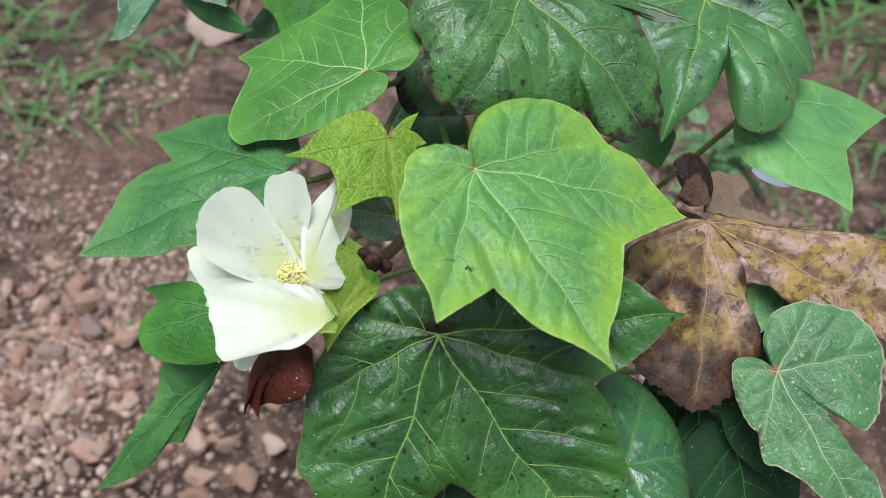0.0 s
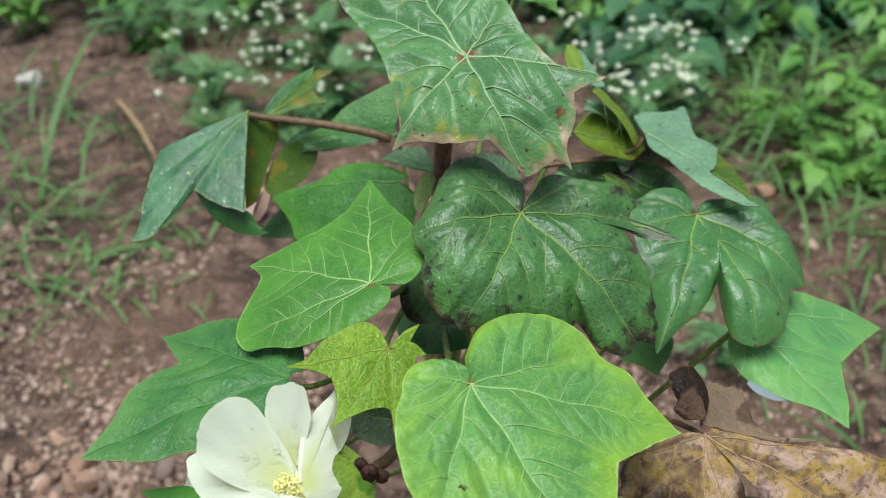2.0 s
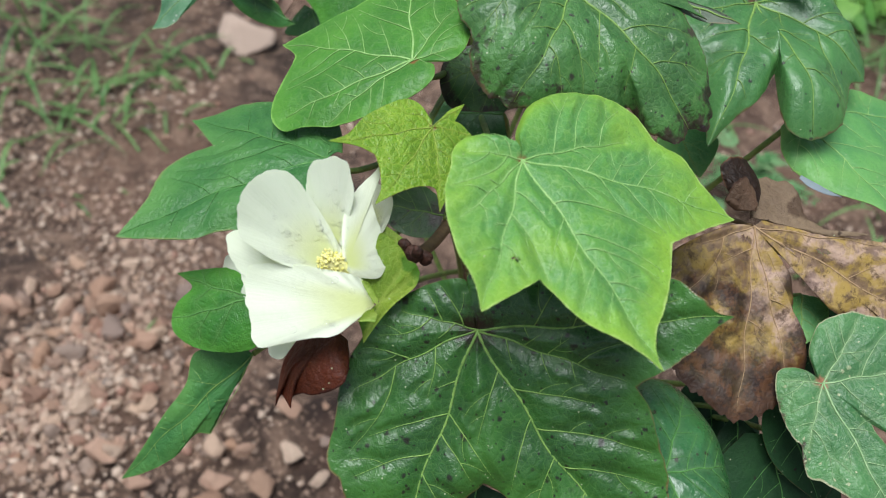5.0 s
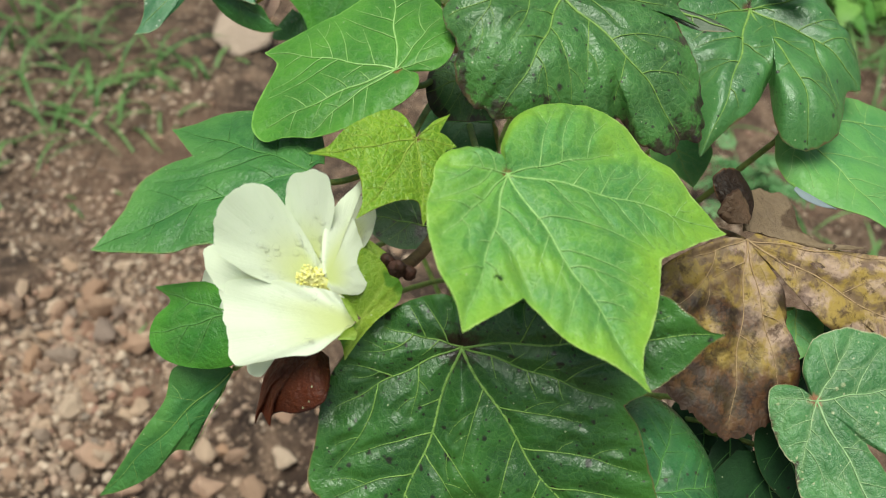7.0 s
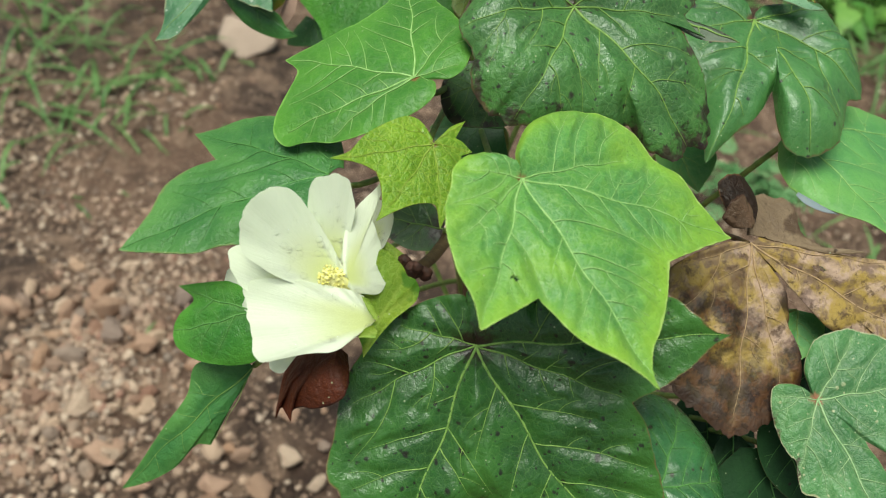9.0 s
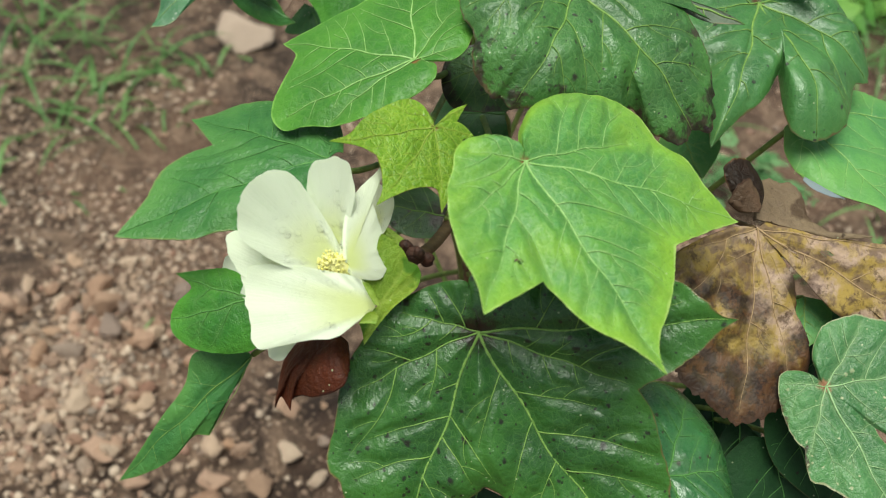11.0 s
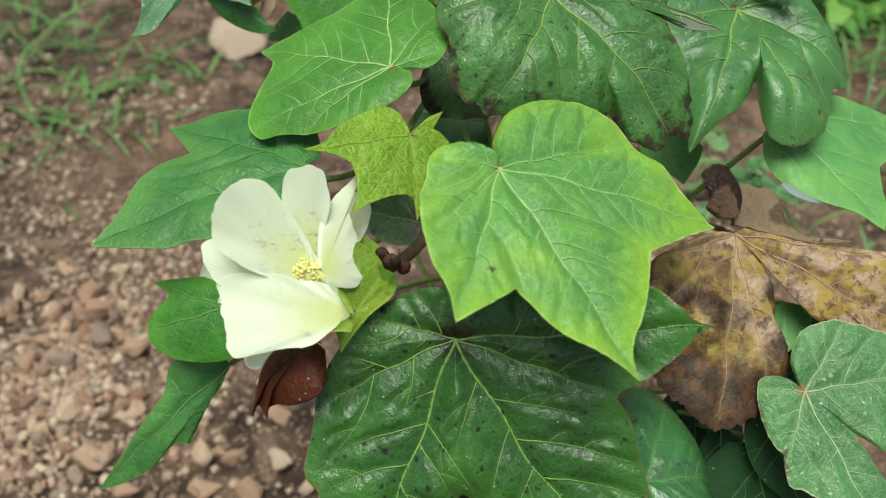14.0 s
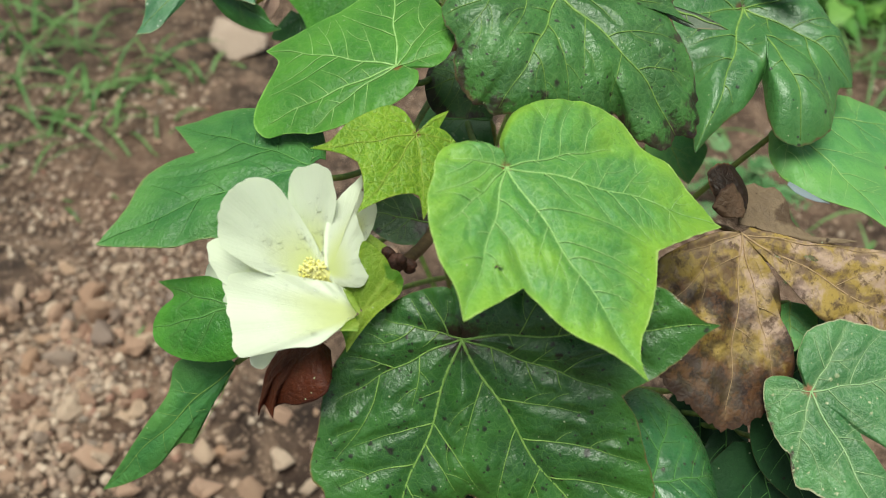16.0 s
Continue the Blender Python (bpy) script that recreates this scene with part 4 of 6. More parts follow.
leaf = blade("leaf", at=(0.1541, 0.2808, 0.5212), turn=(13.0, 16.1, -3.8), bend=(-2.0, -2.0, 0.0), margin=[(122, 32, "o"), (108, 44, "o"), (96, 52, "o"), (83, 53, "o"), (67, 49, "o"), (48, 45, "o"), (24, 41, "o"), (-2, 41, "o"), (-25, 44, "o"), (-47, 47, "t"), (-63, 43, "o"), (-75, 29, "o"), (-100, 11, "o"), (-209, 13, "o")], ribs=[(-47, 43), (28, 38), (80, 48)], material=GLOSSY, parent=plant, base=BASE, veins=VEIN_SOFT, label="dark glossy leaf curling downwards", seed=29, twigs=0.1, vein_width=0.0005, pillow=0.0016, rings=36, step=0.0016, sides=3, curl=0.014, dome=0.0008, rolls=((0, 60, 0.004),))
petiole(leaf, on_stem(0.40), PETIOLE)
leaf = blade("leaf", at=(0.0126, 0.5443, 0.621), turn=(-38.3, 10.2, -176.1), bend=(-1.0, -2.0, 0.0), margin=[(-150, 7, "o"), (-58, 14, "o"), (-37, 28, "o"), (-21, 45, "o"), (-12, 51, "o"), (-6, 66, "o"), (-2, 89, "t"), (12, 77, "o"), (23, 76, "o"), (42, 63, "o"), (70, 48, "o"), (102, 30, "o"), (130, 17, "o")], material=LUSH, parent=plant, base=BASE, veins=VEIN_SOFT, label="plain green leaf under the upper leaves", seed=31, curl=0.002, dome=0.0008)
petiole(leaf, on_stem(0.56), PETIOLE)
leaf = blade("leaf", at=(0.0428, 0.3903, 0.5657), turn=(-36.2, -7.7, 169.6), bend=(-1, -2, 0.0), margin=[(-95, 6, "o"), (-34, 20, "o"), (-12, 31, "o"), (8, 35, "v"), (28, 29, "o"), (54, 20, "o"), (97, 12, "o")], material=DARK, parent=plant, base=BASE, veins=VEIN, label="dim dark green leaf inside the plant", seed=37, step=0.003, rings=14, sides=3, vein_width=0.00045)
petiole(leaf, on_stem(0.33), PETIOLE)
leaf = blade("leaf", at=(0.062, 0.4311, 0.6339), turn=(-16.1, 28.6, -132.4), bend=(-1, -3, 0.0), margin=[(-119, 10, "o"), (-75, 19, "o"), (-52, 27, "o"), (-26, 31, "v"), (-1, 33, "o"), (27, 28, "t"), (62, 26, "o"), (103, 12, "o")], material=OLD, parent=plant, base=BASE, veins=VEIN, label="dark wet leaf inside the plant", seed=39, step=0.003, rings=14, sides=3, vein_width=0.00045)
petiole(leaf, on_stem(0.39), PETIOLE)
leaf = blade("leaf", at=(0.0653, 0.4505, 0.5901), turn=(-36.0, 10.3, -175.7), bend=(-1, -2, 0.0), margin=[(-137, 8, "o"), (-37, 15, "o"), (-20, 32, "o"), (-6, 41, "t"), (12, 37, "o"), (40, 28, "o"), (98, 17, "o")], material=DULL, parent=plant, base=BASE, veins=VEIN_SOFT, label="shaded green leaf inside the plant", seed=41, step=0.003, rings=14, sides=3, vein_width=0.00045)
petiole(leaf, on_stem(0.35), PETIOLE)
leaf = blade("leaf", at=(0.1651, 0.4899, 0.5669), turn=(4.0, 30.7, -60.4), bend=(-1, -2, 0.0), margin=[(-119, 7, "o"), (-76, 16, "o"), (-42, 23, "o"), (-13, 24, "o"), (3, 32, "t"), (36, 26, "o"), (59, 24, "o"), (77, 12, "o")], material=PALE, parent=plant, base=BASE, veins=VEIN, label="small pale green leaf low in the plant", seed=43, step=0.003, rings=14, sides=3, vein_width=0.00045)
petiole(leaf, on_stem(0.33), PETIOLE)
leaf = blade("leaf", at=(0.2241, 0.381, 0.5509), turn=(-0.3, 29.5, -79.4), bend=(-1, -2, 0.0), margin=[(-70, 8, "o"), (-24, 17, "o"), (-7, 26, "t"), (26, 20, "o"), (71, 13, "o"), (76, 6, "o")], material=PALE, parent=plant, base=BASE, veins=VEIN, label="small pale green leaf low in the plant", seed=45, step=0.003, rings=14, sides=3, vein_width=0.00045)
petiole(leaf, on_stem(0.31), PETIOLE)
leaf = blade("leaf", at=(0.2192, 0.338, 0.5171), turn=(22.4, 40.4, -49.4), bend=(-1, -3, 0.0), margin=[(-128, 10, "o"), (-58, 18, "o"), (-29, 31, "o"), (-2, 53, "t"), (13, 45, "o"), (23, 29, "o"), (49, 13, "o"), (142, 6, "o")], material=SHADED, parent=plant, base=BASE, veins=VEIN_SOFT, label="shaded dark green leaf low in the plant", seed=47, step=0.003, rings=14, sides=3, vein_width=0.00045)
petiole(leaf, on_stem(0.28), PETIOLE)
leaf = blade("leaf", at=(0.2024, 0.3446, 0.4969), turn=(-5.1, 36.9, -89.0), bend=(-1, -3, 0.0), margin=[(-38, 12, "o"), (-24, 29, "o"), (-5, 47, "o"), (14, 55, "t"), (33, 49, "o"), (45, 31, "o"), (52, 15, "o")], material=SHADED, parent=plant, base=BASE, veins=VEIN_SOFT, label="shaded dark green leaf low in the plant", seed=49, step=0.003, rings=14, sides=3, vein_width=0.00045)
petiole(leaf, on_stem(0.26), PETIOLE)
leaf = blade("leaf", at=(0.2189, 0.3338, 0.4979), turn=(12.7, 43.8, -63.8), bend=(-1, -3, 0.0), margin=[(-103, 14, "o"), (-73, 29, "o"), (-46, 45, "o"), (-23, 56, "o"), (-1, 62, "t"), (21, 60, "o"), (38, 47, "o"), (56, 25, "o"), (95, 9, "o")], material=SHADED, parent=plant, base=BASE, veins=VEIN_SOFT, label="shaded dark green leaf low in the plant", seed=51, step=0.003, rings=14, sides=3, vein_width=0.00045)
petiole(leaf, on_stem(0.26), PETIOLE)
leaf = blade("leaf", at=(0.2407, 0.3976, 0.5303), turn=(-14.6, 43.4, -102.6), bend=(-1, -3, 0.0), margin=[(-28, 16, "o"), (-10, 32, "o"), (3, 48, "o"), (21, 58, "t"), (45, 53, "o"), (69, 39, "o"), (88, 19, "o")], material=SHADED, parent=plant, base=BASE, veins=VEIN_SOFT, label="shaded dark green leaf low in the plant", seed=53, step=0.003, rings=14, sides=3, vein_width=0.00045)
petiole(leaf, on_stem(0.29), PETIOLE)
leaf = blade("leaf", at=(0.0775, 0.2794, 0.5016), turn=(26.1, 38.1, -51.6), bend=(-1, -3, 0.0), margin=[(-90, 7, "o"), (-71, 29, "o"), (-56, 46, "o"), (-27, 46, "t"), (2, 50, "o"), (25, 35, "o"), (45, 14, "o")], material=SHADED, parent=plant, base=BASE, veins=VEIN_SOFT, label="shaded dark green leaf low in the plant", seed=55, step=0.003, rings=14, sides=3, vein_width=0.00045)
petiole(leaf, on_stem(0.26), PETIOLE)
leaf = blade("leaf", at=(0.0011, 0.585, 0.6361), turn=(-51.9, 6.2, -167.0), bend=(-1, -3, 0.0), margin=[(-111, 12, "o"), (-96, 33, "o"), (-66, 31, "o"), (-34, 37, "o"), (-15, 44, "o"), (-2, 65, "t"), (5, 51, "o"), (13, 32, "o"), (23, 13, "o"), (118, 3, "o")], material=COOL, parent=plant, base=BASE, veins=VEIN_SOFT, label="bluish green leaf seen from its side", seed=57, step=0.003, rings=14, sides=3, vein_width=0.00045)
petiole(leaf, on_stem(0.4), PETIOLE)
leaf = blade("leaf", at=(-0.0725, 0.566, 0.5771), turn=(26.4, 27.3, -52.2), bend=(-1, -2, 0.0), margin=[(-145, 5, "o"), (-82, 17, "o"), (-70, 24, "o"), (-5, 21, "t"), (13, 14, "o"), (42, 7, "o")], material=DULL, parent=plant, base=BASE, veins=VEIN_SOFT, label="small bluish green leaf", seed=63, step=0.003, rings=14, sides=3, vein_width=0.00045)
petiole(leaf, on_stem(0.34), PETIOLE)
leaf = blade("leaf", at=(0.036, 0.5467, 0.6282), turn=(-33.4, -17.5, 165.0), bend=(-1, -4, 0.0), margin=[(-36, 9, "o"), (-34, 20, "o"), (-6, 29, "o"), (13, 37, "t"), (16, 20, "o"), (22, 6, "o")], material=DULL, parent=plant, base=BASE, veins=VEIN_SOFT, label="small curled green leaf beside the stem", seed=65, step=0.003, rings=14, sides=3, vein_width=0.00045)
petiole(leaf, on_stem(0.39), PETIOLE)
leaf = blade("leaf", at=(0.0719, 0.525, 0.6439), turn=(-13.0, -30.1, 126.1), bend=(-1, -4, 0.0), margin=[(71, 20, "o"), (34, 18, "o"), (-10, 14, "o"), (-75, 14, "o"), (-123, 17, "v"), (-149, 12, "o")], material=DULL, parent=plant, base=BASE, veins=VEIN_SOFT, label="small curled green leaf beside the stem", seed=67, step=0.003, rings=14, sides=3, vein_width=0.00045)
petiole(leaf, on_stem(0.4), PETIOLE)
leaf = blade("leaf", at=(0.0348, 0.5245, 0.6405), turn=(2.9, 37.2, -94.7), bend=(-1, -4, 0.0), margin=[(-83, 4, "o"), (-40, 11, "o"), (-17, 22, "o"), (-1, 27, "t"), (11, 15, "o"), (46, 5, "o")], material=YELLOWING, parent=plant, base=BASE, veins=VEIN, label="small yellow withering leaf", seed=69, step=0.003, rings=14, sides=3, vein_width=0.00045)
petiole(leaf, on_stem(0.4), PETIOLE)
leaf = blade("leaf", at=(0.1536, 0.585, 0.6189), turn=(36.1, 20.8, -16.5), bend=(-1, -2, 0.0), margin=[(146, 9, "o"), (188, 24, "o"), (213, 30, "o"), (258, 17, "o"), (320, 22, "o"), (348, 30, "o"), (364, 51, "t"), (383, 42, "o"), (402, 27, "o"), (430, 15, "o")], material=DARK, parent=plant, base=BASE, veins=VEIN, label="shaded dark green upper leaf", seed=77, step=0.003, rings=14, sides=3, vein_width=0.00045)
petiole(leaf, on_stem(0.38), PETIOLE)
leaf = blade("leaf", at=(0.0727, 0.6493, 0.7166), turn=(48.9, -8.4, 7.3), bend=(-1, -3, 0.0), margin=[(-140, 3, "o"), (-82, 8, "o"), (-36, 20, "o"), (-38, 33, "t"), (-23, 28, "o"), (-16, 36, "o"), (-5, 49, "t"), (21, 40, "o"), (58, 30, "o"), (85, 10, "o")], material=MID, parent=plant, base=BASE, veins=VEIN, label="small green leaf at the plant's top", seed=79, step=0.003, rings=14, sides=3, vein_width=0.00045)
petiole(leaf, on_stem(0.48), PETIOLE)
leaf = blade("leaf", at=(-0.1708, 0.587, 0.7365), turn=(-42.0, 40.3, -160.3), bend=(-2, -3, 0.0), margin=[(-70, 8, "o"), (-22, 24, "o"), (-11, 33, "o"), (-5, 39, "t"), (12, 27, "o"), (38, 16, "o"), (113, 17, "o"), (142, 23, "o")], material=YELLOWING, parent=plant, base=BASE, veins=VEIN, label="drooping green leaf with a withered tip", seed=83, step=0.003, rings=14, sides=3, vein_width=0.00045)
petiole(leaf, on_stem(0.715), PETIOLE, 0.0016, -0.06, (0, 0, -0.4))
leaf = blade("leaf", at=(-0.0903, 0.5640, 0.6520), turn=(-13.0, 24.6, -109.2), margin=[(-31, 2, "o"), (-19, 7, "o"), (-25, 24, "o"), (-29, 38, "o"), (-35, 51, "o"), (-34, 60, "o"), (-29, 67, "o"), (-21, 78, "o"), (-14, 91, "o"), (-9, 103, "o"), (-7, 113, "t"), (-3, 103, "o"), (-2, 90, "o"), (-1, 78, "o"), (0, 65, "n"), (10, 68, "o"), (21, 72, "o"), (29, 75, "t"), (27, 58, "o"), (26, 32, "o"), (26, 12, "o"), (37, 3, "o")], ribs=[(-7, 107), (0, 64), (28, 70), (-20, 64)], material=MOTTLED, parent=plant, base=BASE, veins=VEIN, label="drooping bluish green leaf folded down along its middle", seed=33, bend=(-0.3, -0.6, 0.0), step=0.0016, rings=34, wave=0.0016, pillow=0.0016, curl=0.003, dome=0.0016, ragged=0.01, vein_width=0.0005, sides=2)
petiole(leaf, (0.003, 0.565, 0.640), PETIOLE_RED, 0.0024, 0.01, (0, 0, -0.01))
leaf = blade("leaf", at=(-0.1104, 0.5137, 0.6216), turn=(67.4, 34.4, -20.5), margin=[(-135, 2, "o"), (-28, 12, "o"), (-17, 24, "o"), (-7, 35, "o"), (3, 46, "o"), (12, 53, "t"), (12, 46, "o"), (20, 37, "o"), (18, 25, "o"), (13, 11, "o")], material=DULL, parent=plant, base=BASE, veins=VEIN_SOFT, label="dark shaded lobe hanging under the folded leaf", seed=86, bend=(-1, -3, 0.0), step=0.002, rings=16, curl=0.001, dome=0.0006, vein_width=0.0003, sides=2)
leaf = blade("leaf", at=(-0.0859, 0.5707, 0.6404), turn=(-45.3, 43.9, -87.4), margin=[(-143, 7, "o"), (-85, 10, "o"), (-27, 21, "o"), (-11, 39, "o"), (-3, 59, "t"), (4, 53, "o"), (10, 39, "o"), (26, 24, "o"), (61, 16, "o"), (108, 13, "o"), (155, 9, "o")], bend=(0.5, 4.0, 0.0), material=LIMEDIM, parent=plant, base=BASE, veins=None, label="yellow-green spotted underside of a folded leaf", seed=87, wave=0.003, ragged=0.03)
leaf = blade("leaf", at=(-0.0611, 0.5814, 0.6215), turn=(-42.1, 28.2, -111.9), margin=[(170, 6, "o"), (276, 6, "o"), (322, 17, "o"), (340, 29, "o"), (352, 41, "o"), (360, 46, "t"), (369, 38, "o"), (384, 29, "o"), (401, 21, "o"), (431, 14, "o"), (477, 10, "o")], bend=(0.5, 5.0, 0.0), material=LIMEDIM, parent=plant, base=BASE, veins=None, label="yellow-green leaf underside with brown spots", seed=88, wave=0.003, ragged=0.03)
leaf = blade("leaf", at=(-0.0137, 0.6051, 0.6256), turn=(-25.3, 3.3, -147.1), margin=[(178, 12, "o"), (300, 10, "o"), (333, 31, "o"), (341, 48, "o"), (350, 62, "o"), (360, 76, "t"), (360, 64, "o"), (360, 52, "o"), (368, 39, "o"), (377, 23, "o"), (397, 7, "o")], bend=(-1.0, 6.0, 0.0), material=DULL, parent=plant, base=BASE, veins=VEIN_SOFT, label="dull green leaf edge arching under the branch", seed=91, wave=0.003, ragged=0.02)
leaf = blade("leaf", at=(-0.0768, 0.5433, 0.6059), turn=(14.7, 40.0, -108.2), margin=[(-113, 2, "o"), (-35, 8, "o"), (-17, 16, "o"), (-4, 22, "t"), (12, 19, "o"), (30, 13, "o"), (67, 5, "o")], material=DRYTAN, parent=plant, base=BASE, veins=None, label="pinkish tan withered scrap of leaf", seed=89, bend=(-6, -20, 0.0), step=0.0012, rings=12, ragged=0.06, wave=0.002)
leaf = blade("leaf", at=(-0.0829, 0.5755, 0.6459), turn=(31.3, -21.5, 64.4), margin=[(80, 2, "o"), (19, 13, "o"), (10, 27, "o"), (3, 42, "o"), (-1, 55, "t"), (-4, 48, "o"), (-5, 38, "o"), (-6, 24, "o"), (-10, 10, "o"), (-79, 2, "o")], material=DULL, parent=plant, base=BASE, veins=VEIN_SOFT, label="dark glossy face of an upright folded leaf", seed=59, bend=(-1, -6, 0.0), step=0.0016, rings=16, curl=0.001, dome=0.0008, vein_width=0.0004, sides=2)
petiole(leaf, (0.003, 0.565, 0.640), PETIOLE_RED, 0.0016, 0.01, (0, 0, -0.01))
leaf = blade("leaf", at=(-0.0805, 0.5728, 0.6457), turn=(11.7, -19.4, 50.0), margin=[(52, 2, "o"), (17, 12, "o"), (13, 25, "o"), (12, 39, "o"), (13, 53, "t"), (7, 53, "o"), (3, 60, "t"), (3, 51, "o"), (4, 45, "o"), (0, 37, "o"), (-14, 35, "o"), (-26, 41, "t"), (-24, 34, "o"), (-17, 30, "o"), (-19, 22, "o"), (-30, 12, "o"), (-61, 5, "o")], material=LIMEDIM, parent=plant, base=BASE, veins=VEIN, label="bright yellow-green toothed underside of the upright leaf", seed=90, bend=(-1, -5, 0.0), step=0.0012, rings=20, curl=0.001, dome=0.001, ragged=0.015, vein_width=0.0004, sides=2)
leaf = blade("leaf", at=(0.1623, 0.5812, 0.6508), turn=(6.0, -5.0, -59.5), margin=[(166, 7, "o"), (159, 28, "o"), (145, 34, "o"), (126, 35, "o"), (117, 40, "o"), (115, 50, "t"), (96, 38, "o"), (47, 32, "o"), (37, 41, "o"), (26, 50, "t"), (14, 57, "o"), (5, 63, "o"), (-1, 64, "n"), (0, 79, "o"), (1, 93, "o"), (1, 108, "t"), (-2, 103, "o"), (-5, 93, "o"), (-8, 77, "o"), (-11, 59, "o"), (-14, 38, "o"), (-24, 22, "o"), (-27, 7, "o")], ribs=[(1, 103), (6, 62), (88, 33), (3, 39)], material=PALE_SHEEN, parent=plant, base=BASE, veins=VEIN_PALE, label="broad bluish green leaf with a pale wet sheen", seed=35, bend=(-0.3, -0.6, 0.0), step=0.0016, rings=34, curl=0.002, dome=0.0014, ragged=0.012, wave=0.0014, pillow=0.0014, vein_width=0.00045, sides=3)
petiole(leaf, on_stem(0.62), PETIOLE_RED)
leaf = blade("leaf", at=(0.1980, 0.5318, 0.6529), turn=(16.9, -7.7, -62.2), margin=[(-176, 2, "o"), (-235, 8, "o"), (-225, 23, "o"), (-248, 16, "o"), (-320, 15, "o"), (-349, 27, "o"), (-361, 39, "t"), (-362, 29, "o"), (-364, 14, "o")], material=LIMEDIM, parent=plant, base=BASE, veins=VEIN, label="turned-up yellow-green leaf edge with a rusty rim", seed=75, bend=(-1, -5, 0.0), step=0.0016, rings=16, curl=0.0012, dome=0.0006, ragged=0.02, vein_width=0.0003, sides=2)
leaf = blade("leaf", at=(0.1263, 0.5792, 0.6767), turn=(10.4, 34.4, 4.0), margin=[(-114, 4, "o"), (-293, 10, "o"), (-300, 27, "o"), (-314, 35, "o"), (-332, 41, "o"), (-345, 47, "o"), (-352, 49, "o"), (-367, 45, "t"), (-357, 42, "o"), (-351, 35, "o"), (-351, 24, "o"), (-361, 10, "o")], material=LIME, parent=plant, base=BASE, veins=VEIN, label="yellow-green leaf edge curling over", seed=73, bend=(-4, -12, 0.0), step=0.0012, rings=18, curl=0.002, dome=0.0006, ragged=0.015, vein_width=0.0003, sides=2)
leaf = blade("leaf", at=(0.1255, 0.5908, 0.6658), turn=(1.1, 31.5, 6.5), margin=[(-143, 6, "o"), (-311, 12, "o"), (-319, 26, "o"), (-327, 39, "o"), (-338, 44, "o"), (-362, 45, "t"), (-369, 35, "o"), (-382, 22, "o"), (-426, 13, "o"), (-466, 20, "o")], material=PALE_SHEEN, parent=plant, base=BASE, veins=VEIN_PALE, label="strip of a bluish leaf under the curling edge", seed=91, bend=(-1, -2, 0.0), step=0.002, rings=14, curl=0.001, dome=0.0008, vein_width=0.0003, sides=2)
leaf = blade("leaf", at=(0.1180, 0.5730, 0.6512), turn=(41.5, 14.3, 15.2), margin=[(67, 2, "o"), (58, 14, "o"), (49, 24, "o"), (33, 32, "o"), (18, 40, "o"), (7, 49, "o"), (1, 53, "t"), (-6, 48, "o"), (-12, 44, "o"), (-16, 34, "o"), (-25, 22, "o"), (-38, 11, "o")], material=LIME, parent=plant, base=BASE, veins=VEIN, label="yellow-green leaf underside with brown holes", seed=71, bend=(-1, -3, 0.0), step=0.0014, rings=24, curl=0.0015, dome=0.001, ragged=0.015, vein_width=0.0004, sides=2, holes=((0.021, 0.003, 0.0016, 0.5), (0.03, -0.004, 0.0018, 0.9)))
petiole(leaf, on_stem(0.43), PETIOLE)
leaf = blade("leaf", at=(0.1197, 0.6056, 0.6741), turn=(-4.6, -23.9, 109.4), margin=[(45, 3, "o"), (24, 13, "o"), (10, 24, "o"), (1, 32, "t"), (-7, 30, "o"), (-16, 20, "o"), (-30, 10, "o"), (-99, 3, "o")], material=LIME, parent=plant, base=BASE, veins=VEIN, label="small upright yellow-green leaf", seed=81, bend=(-1, -8, 0.0), step=0.0014, rings=14, curl=0.001, vein_width=0.0003, sides=2)
leaf = blade("leaf", at=(0.1231, 0.6188, 0.6671), turn=(13.9, -25.5, 100.4), margin=[(18, 1, "o"), (-3, 14, "o"), (6, 26, "o"), (8, 33, "t"), (-5, 28, "o"), (-30, 17, "o"), (-90, 15, "o"), (-113, 9, "o")], material=PALE_SHEEN, parent=plant, base=BASE, veins=VEIN_PALE, label="pale bluish face of the small upright leaf", seed=92, bend=(-1, -3, 0.0), step=0.002, rings=12, curl=0.001, vein_width=0.0003, sides=2)
leaf = blade("leaf", at=(0.1110, 0.5802, 0.6216), turn=(-0.5, 9.8, 2.8), margin=[(81, 9, "o"), (56, 25, "o"), (39, 45, "o"), (34, 68, "o"), (25, 80, "o"), (14, 85, "o"), (-2, 84, "o"), (-14, 68, "o"), (-21, 51, "o"), (-21, 31, "o"), (-47, 14, "o")], material=DARK, parent=plant, base=BASE, veins=VEIN_SOFT, label="dark shaded leaf under the upper leaves", seed=93, bend=(-1, -3, 0.0), step=0.003, rings=14, vein_width=0.0004, sides=2)
leaf = blade("leaf", at=(0.1077, 0.6125, 0.5976), turn=(2.6, -2.1, 4.2), margin=[(-102, 2, "o"), (52, 7, "o"), (32, 20, "o"), (18, 30, "o"), (10, 36, "t"), (-15, 35, "o"), (-30, 25, "o"), (-51, 12, "o")], material=PALE, parent=plant, base=BASE, veins=VEIN_SOFT, label="small light green leaf in the gap", seed=94, bend=(-1, -3, 0.0), step=0.002, rings=12, vein_width=0.0003, sides=2)
